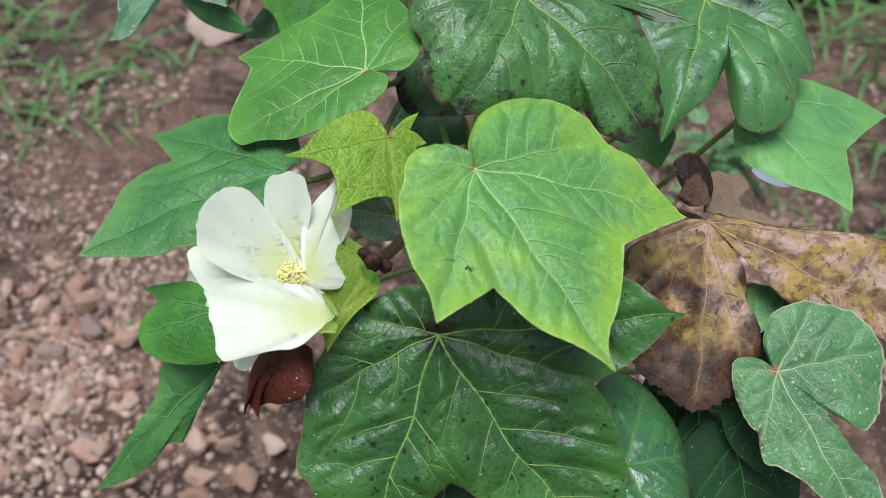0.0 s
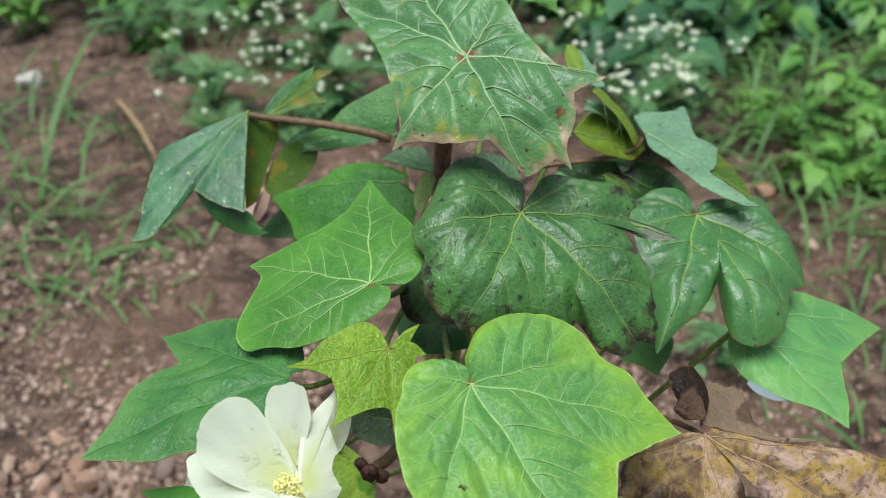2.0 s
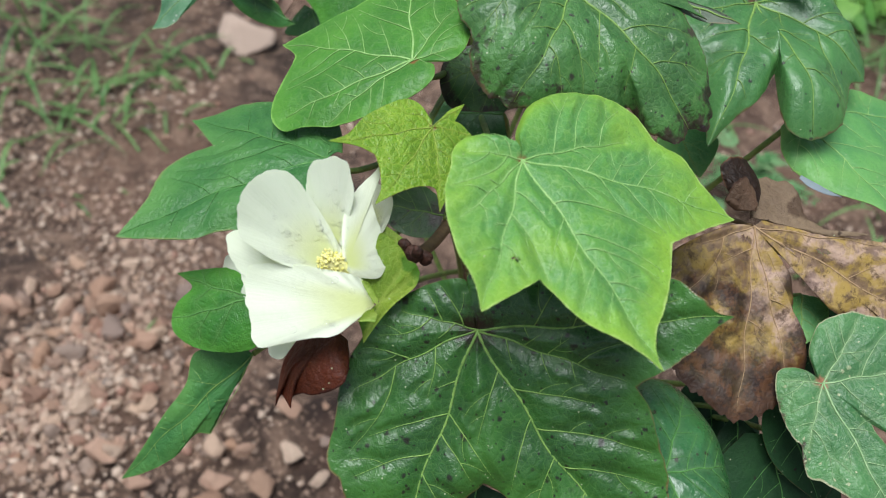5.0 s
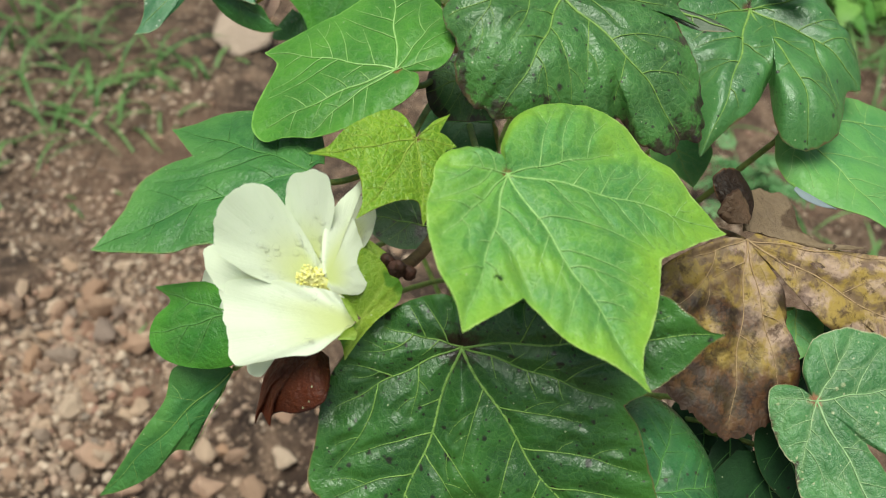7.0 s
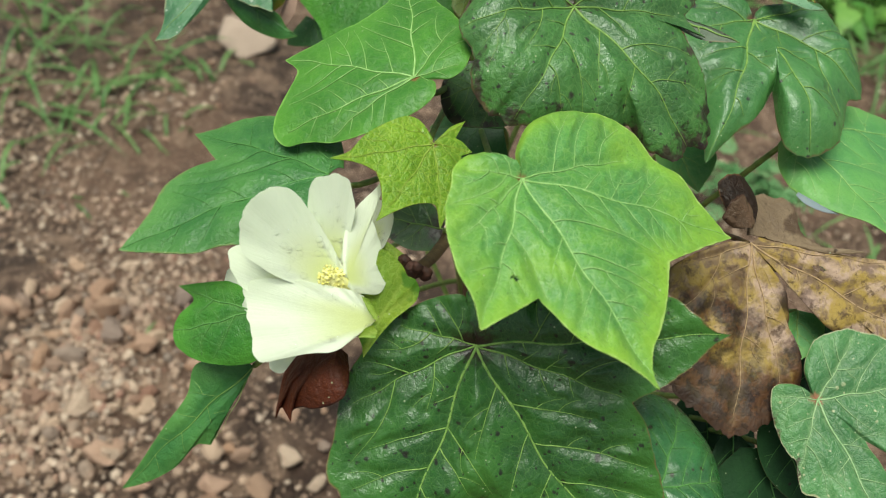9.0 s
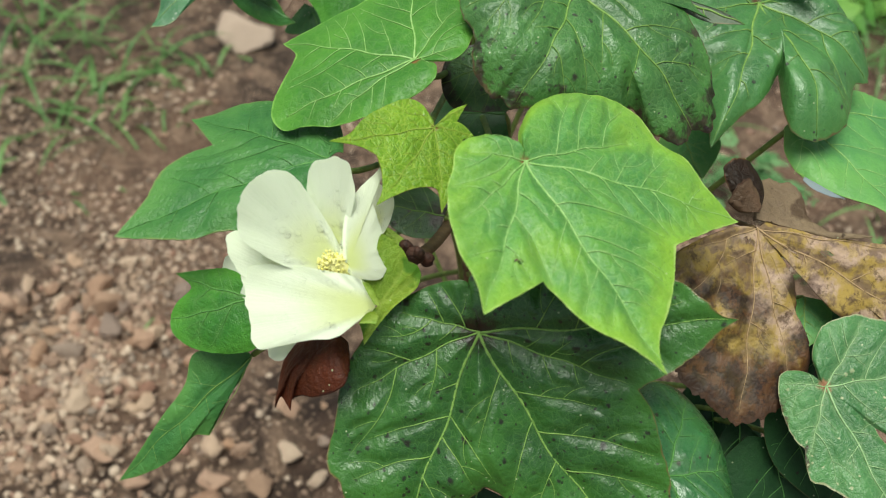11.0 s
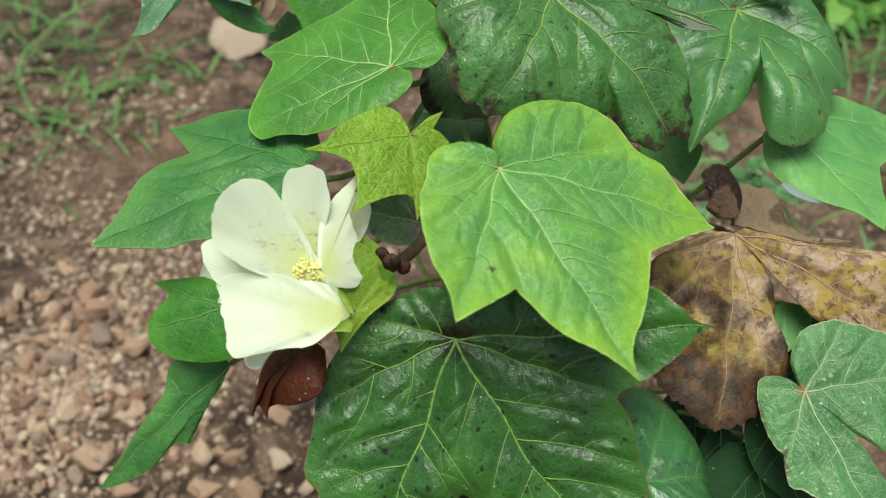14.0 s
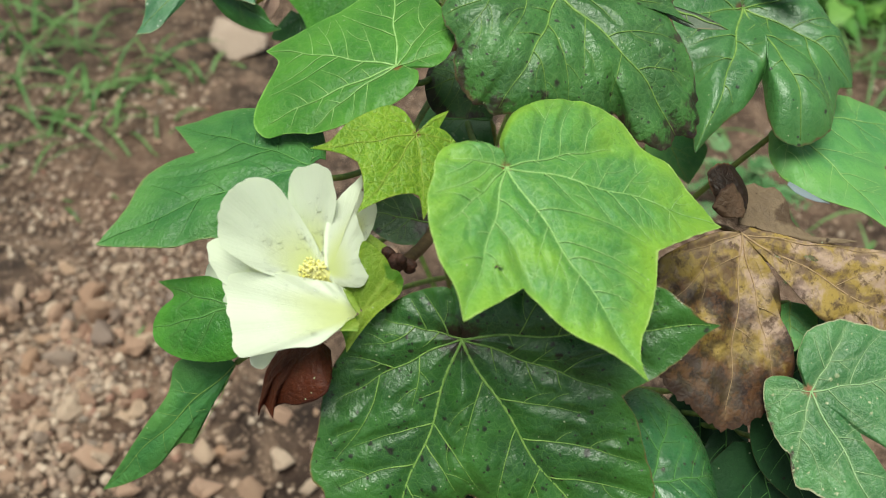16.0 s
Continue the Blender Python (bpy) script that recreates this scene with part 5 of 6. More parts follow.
leaf = blade("leaf", at=(0.1409, 0.5743, 0.6233), turn=(-10.3, 15.4, -30.9), margin=[(-114, 2, "o"), (-274, 8, "o"), (-311, 13, "o"), (-333, 18, "o"), (-362, 23, "t"), (-383, 16, "o"), (-409, 10, "o")], material=LIMEDIM, parent=plant, base=BASE, veins=VEIN, label="small yellow-green leaf in shade", seed=95, bend=(-1, -3, 0.0), step=0.002, rings=12, vein_width=0.0003, sides=2)
leaf = blade("leaf", at=(0.2181, 0.4257, 0.5897), turn=(-24.5, 8.5, -24.9), bend=(-1.0, -6.0, 0.0), margin=[(130, 4, "o"), (71, 11, "o"), (29, 15, "o"), (-5, 22, "t"), (-37, 18, "o"), (-66, 14, "o"), (-90, 8, "o")], material=BLUE_WHITE, parent=plant, base=BASE, veins=None, label="narrow bluish-white strip of leaf", seed=98, step=0.0012, rings=12, ragged=0.02, wave=0.0006)
PETALS, BRACTS = [], []
PETALS.append(dict(at=(0.012, 0.3037, 0.6049), turn=(-37.8, -40.0, 158.8), bend=(3.0, 4.0, 0.0), margin=[(62, 5, "o"), (44, 21, "o"), (32, 37, "o"), (25, 44, "o"), (14, 48, "o"), (2, 50, "o"), (-9, 48, "v"), (-16, 42, "o"), (-20, 32, "o"), (-28, 19, "o"), (-63, 6, "o")], seed=1, wave=0.0008, crease=0.0004, rings=30, step=0.0013))
PETALS.append(dict(at=(0.0080, 0.3097, 0.6060), turn=(-6.0, -59.5, 103.6), bend=(2.0, 5.0, 0.0), margin=[(34, 5, "o"), (21, 17, "o"), (20, 27, "o"), (17, 32, "o"), (13, 37, "o"), (8, 40, "o"), (3, 41, "o"), (-2, 42, "o"), (-7, 42, "o"), (-12, 40, "o"), (-15, 35, "o"), (-20, 30, "o"), (-23, 23, "o"), (-26, 15, "o"), (-41, 7, "o"), (-60, 3, "o")], seed=2, wave=0.001, crease=0.0005, step=0.0013))
PETALS.append(dict(at=(0.0157, 0.3029, 0.6099), turn=(35.6, -23.7, 83.4), bend=(1.5, -4.0, 0.0), margin=[(80, 2, "o"), (35, 8, "o"), (26, 16, "o"), (20, 23, "o"), (13, 30, "o"), (7, 36, "o"), (2, 42, "o"), (0, 46, "o"), (-2, 43, "o"), (0, 35, "o"), (-2, 30, "o"), (-11, 25, "o"), (-23, 22, "o"), (-40, 19, "o"), (-55, 17, "o"), (-68, 18, "o"), (-81, 17, "o"), (-91, 15, "o"), (-105, 10, "o"), (-133, 6, "o"), (-161, 3, "o")], seed=3, wave=0.0006, crease=0.0002, curl=0.001, step=0.0012, rings=30))
PETALS.append(dict(at=(0.0199, 0.3299, 0.6060), turn=(18.3, -10.5, 81.9), bend=(2.0, 5.0, 0.0), margin=[(131, 4, "o"), (35, 11, "o"), (23, 20, "o"), (13, 23, "o"), (2, 23, "o"), (-10, 19, "o"), (-27, 12, "o"), (-53, 7, "o"), (-97, 5, "o"), (-152, 4, "o")], seed=4, wave=0.0006, crease=0.0004))
PETALS.append(dict(at=(0.0303, 0.2872, 0.6042), turn=(-47.2, 2.5, 174.7), bend=(-1.5, -3.0, 0.0), folds=[(82, 0.007, 0.32)], margin=[(-68, 6, "o"), (-54, 12, "o"), (-28, 23, "o"), (-17, 36, "o"), (-9, 53, "o"), (-4, 60, "o"), (4, 57, "o"), (14, 53, "o"), (22, 52, "o"), (29, 50, "v"), (31, 43, "o"), (35, 31, "o"), (47, 19, "o"), (47, 10, "o"), (55, 4, "o")], seed=5, wave=0.0016, crease=0.0007, rings=34, step=0.0013))
PETALS.append(dict(at=(0.0111, 0.2991, 0.5914), turn=(-47.6, -22.8, 168.1), bend=(1.0, 3.0, 0.0), margin=[(77, 5, "o"), (22, 21, "o"), (17, 37, "o"), (13, 43, "o"), (7, 48, "o"), (0, 52, "v"), (-7, 47, "o"), (-9, 38, "o"), (-8, 26, "o"), (-49, 7, "o")], seed=6, wave=0.0008, crease=0.0004))
PETALS.append(dict(at=(0.0004, 0.3031, 0.5901), turn=(-45.7, 14.4, 170.5), bend=(-1.0, -4.0, 0.0), margin=[(56, 4, "o"), (9, 34, "o"), (6, 43, "o"), (3, 51, "v"), (-2, 53, "o"), (-8, 51, "o"), (-16, 50, "o"), (-15, 40, "o"), (-42, 8, "o")], seed=7, wave=0.0012, crease=0.0006))
PETALS.append(dict(at=(0.0029, 0.293, 0.5861), turn=(-20.8, 31.6, -135.5), bend=(-3.0, -3.0, 0.0), margin=[(-32, 9, "o"), (-22, 18, "o"), (-17, 23, "o"), (-6, 25, "o"), (5, 23, "v"), (8, 20, "o"), (0, 15, "o"), (2, 6, "o")], seed=8, wave=0.001, crease=0.0004))
BRACTS.append(dict(at=(0.0293, 0.3012, 0.591), turn=(42.6, -45.3, 62.7), bend=(-2.0, -6.0, 0.0), margin=[(64, 9, "o"), (69, 13, "t"), (45, 14, "o"), (33, 19, "o"), (25, 29, "o"), (15, 27, "o"), (2, 24, "o"), (-9, 21, "t"), (-19, 22, "o"), (-31, 21, "t"), (-43, 17, "o"), (-79, 6, "o"), (-154, 8, "o"), (-175, 19, "t"), (-187, 14, "o"), (-203, 12, "t"), (-203, 9, "o")], seed=3, wave=0.001))
BRACTS.append(dict(at=(0.0271, 0.3098, 0.5829), turn=(6.3, -49.4, 89.9), bend=(-2.0, -4.0, 0.0), margin=[(52, 7, "o"), (15, 22, "o"), (11, 30, "o"), (1, 32, "t"), (-12, 29, "o"), (-31, 27, "t"), (-40, 21, "o"), (-61, 13, "o")], seed=4, wave=0.001))
BRACTS.append(dict(at=(0.0328, 0.2829, 0.6093), turn=(-37.0, -39.0, 147.7), bend=(-4, -20, 0.0), margin=[(33, 2, "o"), (7, 7, "o"), (0, 12, "t"), (-12, 9, "o"), (-28, 3, "o")], seed=5, wave=0.0003, step=0.001, rings=8))
BRACTS.append(dict(at=(0.0329, 0.28, 0.6068), turn=(-50.1, 14.5, -160.6), bend=(-4, -20, 0.0), margin=[(-73, 3, "o"), (-27, 5, "o"), (3, 8, "t"), (15, 5, "o"), (58, 3, "o")], seed=6, wave=0.0003, step=0.001, rings=8))
RUSTY = dict(at=(0.0143, 0.2936, 0.5715), turn=(9.4, 31.5, -163.1), bend=(-4.0, -9.0, 0.0), margin=[(-96, 5, "o"), (-56, 21, "o"), (-43, 36, "o"), (-29, 43, "o"), (-7, 40, "o"), (13, 41, "t"), (8, 37, "o"), (28, 35, "t"), (21, 31, "o"), (44, 25, "o"), (70, 22, "o"), (89, 19, "o"), (105, 10, "o"), (161, 3, "o")], seed=5, ragged=0.006, wave=0.0016, curl=0.007, dome=0.0016)
FLOWER_BASE, FLOWER_HEART = (0.03, 0.318, 0.585), (0.009, 0.301, 0.612)

# ---- the branch that carries the flower, and the flower itself ----
rod("branch", bezier(on_stem(0.50), (0.05, 0.47, 0.54), (0.05, 0.39, 0.55), (0.036, 0.345, 0.578), 12), [0.0042 - 0.0014 * i / 12 for i in range(13)], PETIOLE_RED, plant, "dark reddish-brown flower branch")


def ball(centre, radius, squash=(1, 1, 1), rings=5, segments=7):
    verts, faces = [], []
    for i in range(rings + 1):
        a = math.pi * i / rings
        for k in range(segments):
            b = 2 * math.pi * k / segments
            verts.append((centre[0] + radius * squash[0] * math.sin(a) * math.cos(b), centre[1] + radius * squash[1] * math.sin(a) * math.sin(b), centre[2] + radius * squash[2] * math.cos(a)))
    for i in range(rings):
        for k in range(segments):
            faces.append((i * segments + k, (i + 1) * segments + k, (i + 1) * segments + (k + 1) % segments, i * segments + (k + 1) % segments))
    return verts, faces


FLOWER = Vector(FLOWER_BASE)
HEART = Vector(FLOWER_HEART)
toward = (HEART - FLOWER).normalized()
calyx_path = [FLOWER - BASE + toward * d for d in (-0.006, -0.003, 0.0, 0.006, 0.012)]
v, f = tube(calyx_path, [0.002, 0.0045, 0.006, 0.007, 0.0065], 14)
flower = mesh_object("flower", v, f, BRACT, plant, label="open cream-white cotton flower wet with rain")
for petal in PETALS:
    blade("petal", material=PETAL, parent=flower, base=BASE, thick=0.00015, pillow=0.0, ragged=0.022, **petal)
for bract in BRACTS:
    blade("bract", material=BRACT, parent=flower, base=BASE, veins=VEIN_BRIGHT, raised=False, thick=0.0004, label="yellow-green toothed bract", **bract)
knots = [ball((0.0395 + dx, 0.3229 + dy, 0.6001 + dz), size, (1, 0.8, 1.15), 7, 9) for dx, dy, dz, size in ((0, 0, 0, 0.0042), (0.005, 0.002, -0.003, 0.0034), (-0.004, 0.002, 0.003, 0.003), (0.002, -0.002, 0.004, 0.0026))]
v, f = gather([([Vector(p) - BASE + Vector((noise.noise(Vector(p) * 400), 0, noise.noise(Vector(p) * 300))) * 0.001 for p in vs], fs) for vs, fs in knots])
mesh_object("branch_node", v, f, NODE, plant, label="knobby dark reddish-brown node of the flower branch")
# the stamen column with its many anthers
v, f = tube([FLOWER - BASE + (HEART - FLOWER) * t for t in (0.1, 0.5, 0.8, 1.05)], [0.003, 0.004, 0.0048, 0.0028], 10)
mesh_object("stamen_column", v, f, ANTHER, flower, label="pale yellow stamen column")
rng = random.Random(4)
side = toward.cross(Vector((0, 0, 1))).normalized()
over = side.cross(toward)
bits = []
for k in range(520):
    a, t = rng.uniform(0, 2 * math.pi), rng.uniform(0.6, 1.1)
    r = rng.uniform(0.001, 0.0056) * (1.15 - 0.35 * t)
    c = FLOWER - BASE + (HEART - FLOWER) * t + (side * math.cos(a) + over * math.sin(a)) * r
    bits.append(ball(c, rng.uniform(0.0004, 0.0007), (1.2, 0.9, 0.9), 4, 6))
    bits.append(tube([FLOWER - BASE + (HEART - FLOWER) * (t - 0.12), c], [0.00022, 0.0002], 4))
v, f = gather(bits)
tagged(mesh_object("pollen", v, f, ANTHER, flower, label="bright yellow pollen-covered anthers"), kind="stuff")
blade("dry_bract", material=RUST, parent=plant, base=BASE, rings=30, step=0.0014, thick=0.0006, label="shrivelled rust-brown dry bract under the flower", **RUSTY)

# raindrops on the petals
bits = []
flower_bits = [o for o in flower.children if o.name.startswith("petal")]
for o in flower_bits:
    me = o.data
    m = len(me.vertices) // 3
    area = (Vector(o.bound_box[6]) - Vector(o.bound_box[0])).length
    right = o == flower_bits[2]
    for k in range(int((1500 if right else 950) * area)):
        p = me.vertices[rng.randrange(m // 3, m)]
        q = Matrix.Translation(BASE) @ o.matrix_basis
        w = q @ p.co
        nrm = (q.to_3x3() @ p.normal).normalized()
        if nrm.z < 0.05 and nrm.y > -0.2:
            nrm = -nrm
        r = rng.choice((0.0003, 0.0004, 0.0005, 0.0006) if right else (0.0003, 0.0005, 0.0007, 0.0009, 0.0012, 0.0015))
        v, f = ball((0, 0, 0), r, (1, 1, 0.4 if right else 0.17), 6, 12)
        tip = nrm.to_track_quat("Z", "Y").to_matrix()
        bits.append(([tuple(w + nrm * r * 0.06 + tip @ Vector(c)) for c in v], f))
v, f = gather(bits)
tagged(mesh_object("raindrops", v, f, WATER), "clear raindrops beaded on the cream petals", "water", kind="stuff")


# ---- stones and gravel on the soil ----
def stone_mesh(name, seed, detail):
    bm = bmesh.new()
    bmesh.ops.create_icosphere(bm, subdivisions=detail, radius=1)
    r = random.Random(seed)
    cuts = [(Vector((r.gauss(0, 1), r.gauss(0, 1), r.gauss(0, 1))).normalized(), r.uniform(0.42, 0.8)) for _ in range(11)]
    for p in bm.verts:
        for way, deep in cuts:
            d = p.co.dot(way) - deep
            if d > 0:
                p.co -= way * d * 0.97
        p.co *= 1 + 0.2 * noise.noise(p.co * 1.6 + Vector((seed * 7, 0, 0))) + 0.06 * noise.noise(p.co * 4.5 + Vector((seed * 3, 2, 0)))
    me = bpy.data.meshes.new(name)
    bm.to_mesh(me)
    bm.free()
    me.materials.append(STONE)
    me.polygons.foreach_set("use_smooth", [True] * len(me.polygons))
    return me


STONE_SHAPES = [stone_mesh("stone", k, 3) for k in range(9)]


def stone(x, y, width, seed, label="", sunk=0.25, flat=0.62):
    r = random.Random(seed)
    ob = new("stone", STONE_SHAPES[seed % 9])
    w = width / 2
    ob.matrix_basis = pose(x, y, ground_at(x, y) + w * flat * (1 - sunk) * 0.8, r.uniform(-15, 15), r.uniform(-15, 15), r.uniform(0, 360)) @ Matrix.Diagonal((w, w * r.uniform(0.62, 0.95), w * flat * r.uniform(0.8, 1.15), 1))
    return tagged(ob, label or "rounded reddish-brown gravel stone half sunk in soil", "stone", group="stones on the soil")


for k, (x, y, w) in enumerate(((-0.354, 0.561, 0.056), (-0.479, 0.667, 0.042), (-0.445, 0.68, 0.046), (-0.236, 0.589, 0.042), (-0.518, 0.841, 0.030), (-0.452, 0.853, 0.024), (-0.304, 0.53, 0.046), (-0.515, 0.655, 0.038), (-0.484, 0.712, 0.030), (-0.439, 0.733, 0.028), (-0.2, 0.587, 0.028), (-0.144, 0.592, 0.038), (-0.108, 0.566, 0.030), (-0.331, 0.633, 0.03), (0.548, 1.70, 0.05), (0.486, 1.654, 0.045), (0.596, 1.509, 0.042), (-0.39, 0.63, 0.034), (-0.41, 0.77, 0.022), (-0.30, 0.70, 0.024), (-0.26, 0.64, 0.02))):
    stone(x, y, w, k)
tan_rock = stone(-0.476, 1.452, 0.125, 31, "large smooth pinkish-tan rock lying on the soil", 0.35, 0.5)
tan_rock.data = tan_rock.data.copy()
tan_rock.data.materials[0] = stone_material("tan_stone", ("bca494", "ccb4a2"), "object")
pale_rock = stone(-1.17, 1.934, 0.075, 32, "pale grey-white rounded stone on bare soil", 0.2, 0.8)
pale_rock.data = pale_rock.data.copy()
pale_rock.data.materials[0] = stone_material("pale_stone", ("c4c0bc", "d4d0ca"), "object")

rng = random.Random(31)
for k in range(52):
    stone(rng.uniform(-0.60, -0.34), rng.uniform(0.55, 0.80), rng.uniform(0.020, 0.046), 400 + k, "pinkish-tan rounded gravel stone in a loose heap", 0.05, 0.75)
rng = random.Random(12)
for k in range(245):
    zone = rng.random()
    if zone < 0.62:
        x, y = rng.uniform(-0.75, 0.10), rng.uniform(0.42, 0.80)
    else:
        x, y = rng.uniform(-1.3, 0.7), rng.uniform(0.8, 2.2)
    stone(x, y, min(0.045, 0.011 + rng.expovariate(1 / 0.009)), 40 + k)


def gravel(name, count, seed, zone, least, mean):
    """Loose grit, past counting: rough little lumps pressed into the soil."""
    r = random.Random(seed)
    bm = bmesh.new()
    bmesh.ops.create_icosphere(bm, subdivisions=1, radius=1)
    shape = [p.co.copy() for p in bm.verts]
    tris = [tuple(p.index for p in fc.verts) for fc in bm.faces]
    bm.free()
    verts, faces = [], []
    while count:
        x, y = zone(r)
        if 0.35 + noise.noise((x * 4, y * 4, 9)) < r.random() * 0.75:
            continue
        count -= 1
        w = min(0.018, least + r.expovariate(1 / mean))
        turn = Euler((r.uniform(0, 6), r.uniform(0, 6), r.uniform(0, 6))).to_matrix()
        z = ground_at(x, y) + w * 0.12
        o = len(verts)
        for c in shape:
            q = turn @ Vector((c.x * r.uniform(0.8, 1.1), c.y * r.uniform(0.55, 1), c.z * r.uniform(0.5, 0.9))) * (w / 2)
            verts.append((x + q.x, y + q.y, z + q.z * 0.8))
        faces += [tuple(i + o for i in t) for t in tris]
    return mesh_object(name, verts, faces, PEBBLE, smooth=True)


tagged(gravel("gravel", 6200, 5, lambda r: (r.uniform(-0.9, 0.75), r.uniform(0.40, 1.15)), 0.003, 0.0048), "loose reddish-brown gravel and grit on the soil", "gravel", kind="stuff")
tagged(gravel("gravel", 1600, 7, lambda r: (r.gauss(-0.47, 0.07), r.gauss(0.64, 0.08)), 0.006, 0.005), "heap of small pinkish-tan gravel", "gravel", kind="stuff")
tagged(gravel("gravel", 2000, 8, lambda r: (r.uniform(-1.1, -0.2), r.uniform(0.78, 1.35)), 0.004, 0.0055), "pale reddish gravel scattered over the bare soil", "gravel", kind="stuff")
tagged(gravel("gravel", 8000, 6, lambda r: (r.uniform(-1.7, 1.3), r.uniform(1.15, 3.0)), 0.004, 0.0045), "loose reddish-brown gravel among the grass", "gravel", kind="stuff")


# ---- grass and weeds ----
def grass_blade(x, y, heading, length, rise, width, r):
    """One arching grass blade, creased along its middle."""
    path, w = [], []
    p = Vector((x, y, ground_at(x, y) - 0.004))
    tilt = rise
    for i in range(8):
        path.append(p.copy())
        t = i / 7
        w.append(width * (1 - t) ** 0.6 * (0.55 + 0.9 * t if t < 0.5 else 1))
        p += Vector((math.cos(heading) * math.cos(tilt), math.sin(heading) * math.cos(tilt), math.sin(tilt))) * length / 7
        tilt -= r * 0.16
        p.z = max(p.z, ground_at(p.x, p.y) + 0.002)
    across = Vector((-math.sin(heading), math.cos(heading), 0))
    verts, faces = [], []
    for p, q in zip(path, w):
        verts += [p - across * q / 2, p + Vector((0, 0, -q * 0.22)), p + across * q / 2]
    for i in range(7):
        o = i * 3
        faces += [(o, o + 1, o + 4, o + 3), (o + 1, o + 2, o + 5, o + 4)]
    return [tuple(c) for c in verts], faces


def tuft(x, y, count, length, width, r, spread=0.03, thick=0.8):
    return [grass_blade(x + r.gauss(0, spread), y + r.gauss(0, spread), r.uniform(0, 6.28), length * r.uniform(0.5, 1.2), r.uniform(0.5, 1.3), width * r.uniform(0.8, 1.7), r.uniform(0.8, 2.6)) for _ in range(int(count * thick))]


r = random.Random(21)
TUFTS = ((-0.66, 1.24, 9, 0.17, 0.01), (-0.57, 1.27, 6, 0.13, 0.009), (-0.7, 1.02, 3, 0.09, 0.007), (-0.86, 1.52, 9, 0.46, 0.012), (-1.12, 1.72, 12, 0.3, 0.01), (-0.8, 1.33, 16, 0.26, 0.009), (-0.77, 1.27, 12, 0.2, 0.008), (-0.72, 1.12, 9, 0.14, 0.008), (-0.62, 1.19, 12, 0.14, 0.007))
SPROUTS = ((-0.6, 1.34, 12, 0.14, 0.008), (-0.51, 1.15, 8, 0.11, 0.007), (-0.47, 1.31, 8, 0.1, 0.008), (-0.9, 1.45, 14, 0.2, 0.008), (-1.0, 1.2, 10, 0.2, 0.008), (-0.95, 1.75, 14, 0.22, 0.008), (-1.25, 1.9, 16, 0.25, 0.009), (-0.43, 0.74, 3, 0.05, 0.004), (-0.56, 0.98, 4, 0.06, 0.004))
MEADOW = ((0.62, 1.25, 14, 0.2, 0.008), (0.7, 1.5, 26, 0.24, 0.009), (0.6, 1.65, 20, 0.22, 0.009), (0.78, 1.8, 34, 0.28, 0.01), (0.58, 2.0, 30, 0.28, 0.01), (0.5, 2.3, 34, 0.28, 0.01), (0.9, 2.1, 36, 0.3, 0.01), (0.95, 1.6, 26, 0.26, 0.009), (0.75, 2.5, 30, 0.3, 0.01), (1.2, 2.4, 40, 0.32, 0.01), (1.1, 1.9, 36, 0.3, 0.01), (0.45, 1.85, 18, 0.22, 0.009))
FAR_MEADOW = ((0.36, 1.25, 10, 0.15, 0.008), (0.5, 1.05, 12, 0.16, 0.008), (0.66, 1.02, 14, 0.17, 0.008), (1.3, 2.9, 40, 0.32, 0.01), (0.9, 2.9, 36, 0.32, 0.01), (0.5, 1.95, 30, 0.26, 0.01), (0.68, 2.15, 36, 0.28, 0.01), (0.85, 2.3, 36, 0.28, 0.01), (0.62, 2.4, 36, 0.3, 0.01), (1.0, 1.75, 26, 0.24, 0.009), (0.82, 1.65, 22, 0.2, 0.009), (0.42, 2.1, 26, 0.26, 0.01), (1.0, 2.5, 40, 0.3, 0.01))
for where, label in ((TUFTS + SPROUTS, "thin green grass tufts sprouting from bare soil"), (MEADOW + FAR_MEADOW, "long green grass growing in thick tufts")):
    bits = []
    for x, y, count, length, width in where:
        bits += tuft(x, y, count, length, width, r, 0.02 + length * 0.16)
    v, f = gather(bits)
    tagged(mesh_object("grass", v, f, GRASS), label, "grass", kind="stuff")
# a dry arching straw and a few fallen bits
STALK = plain("grey_stalk", "6e5c50", "8a786a", 150, 0.75)
for line, girth, look_of, label in ((((-0.896, 1.84, 0.03), (-0.752, 1.634, 0.1), (-0.676, 1.532, 0.11), (-0.663, 1.533, 0.05)), 0.0062, STRAW, "bent tan dry stalk arching over the soil"), (((-0.928, 2.07, 0.02), (-0.83, 1.897, 0.04), (-0.763, 1.79, 0.04), (-0.712, 1.724, 0.02)), 0.004, STALK, "thin grey-brown dead stalk lying on the soil")):
    v, f = tube(bezier(*line, 16), [girth * (1 - 0.5 * i / 16) for i in range(17)], 6)
    tagged(mesh_object("dry_stalk", v, f, look_of), label, "stalk")


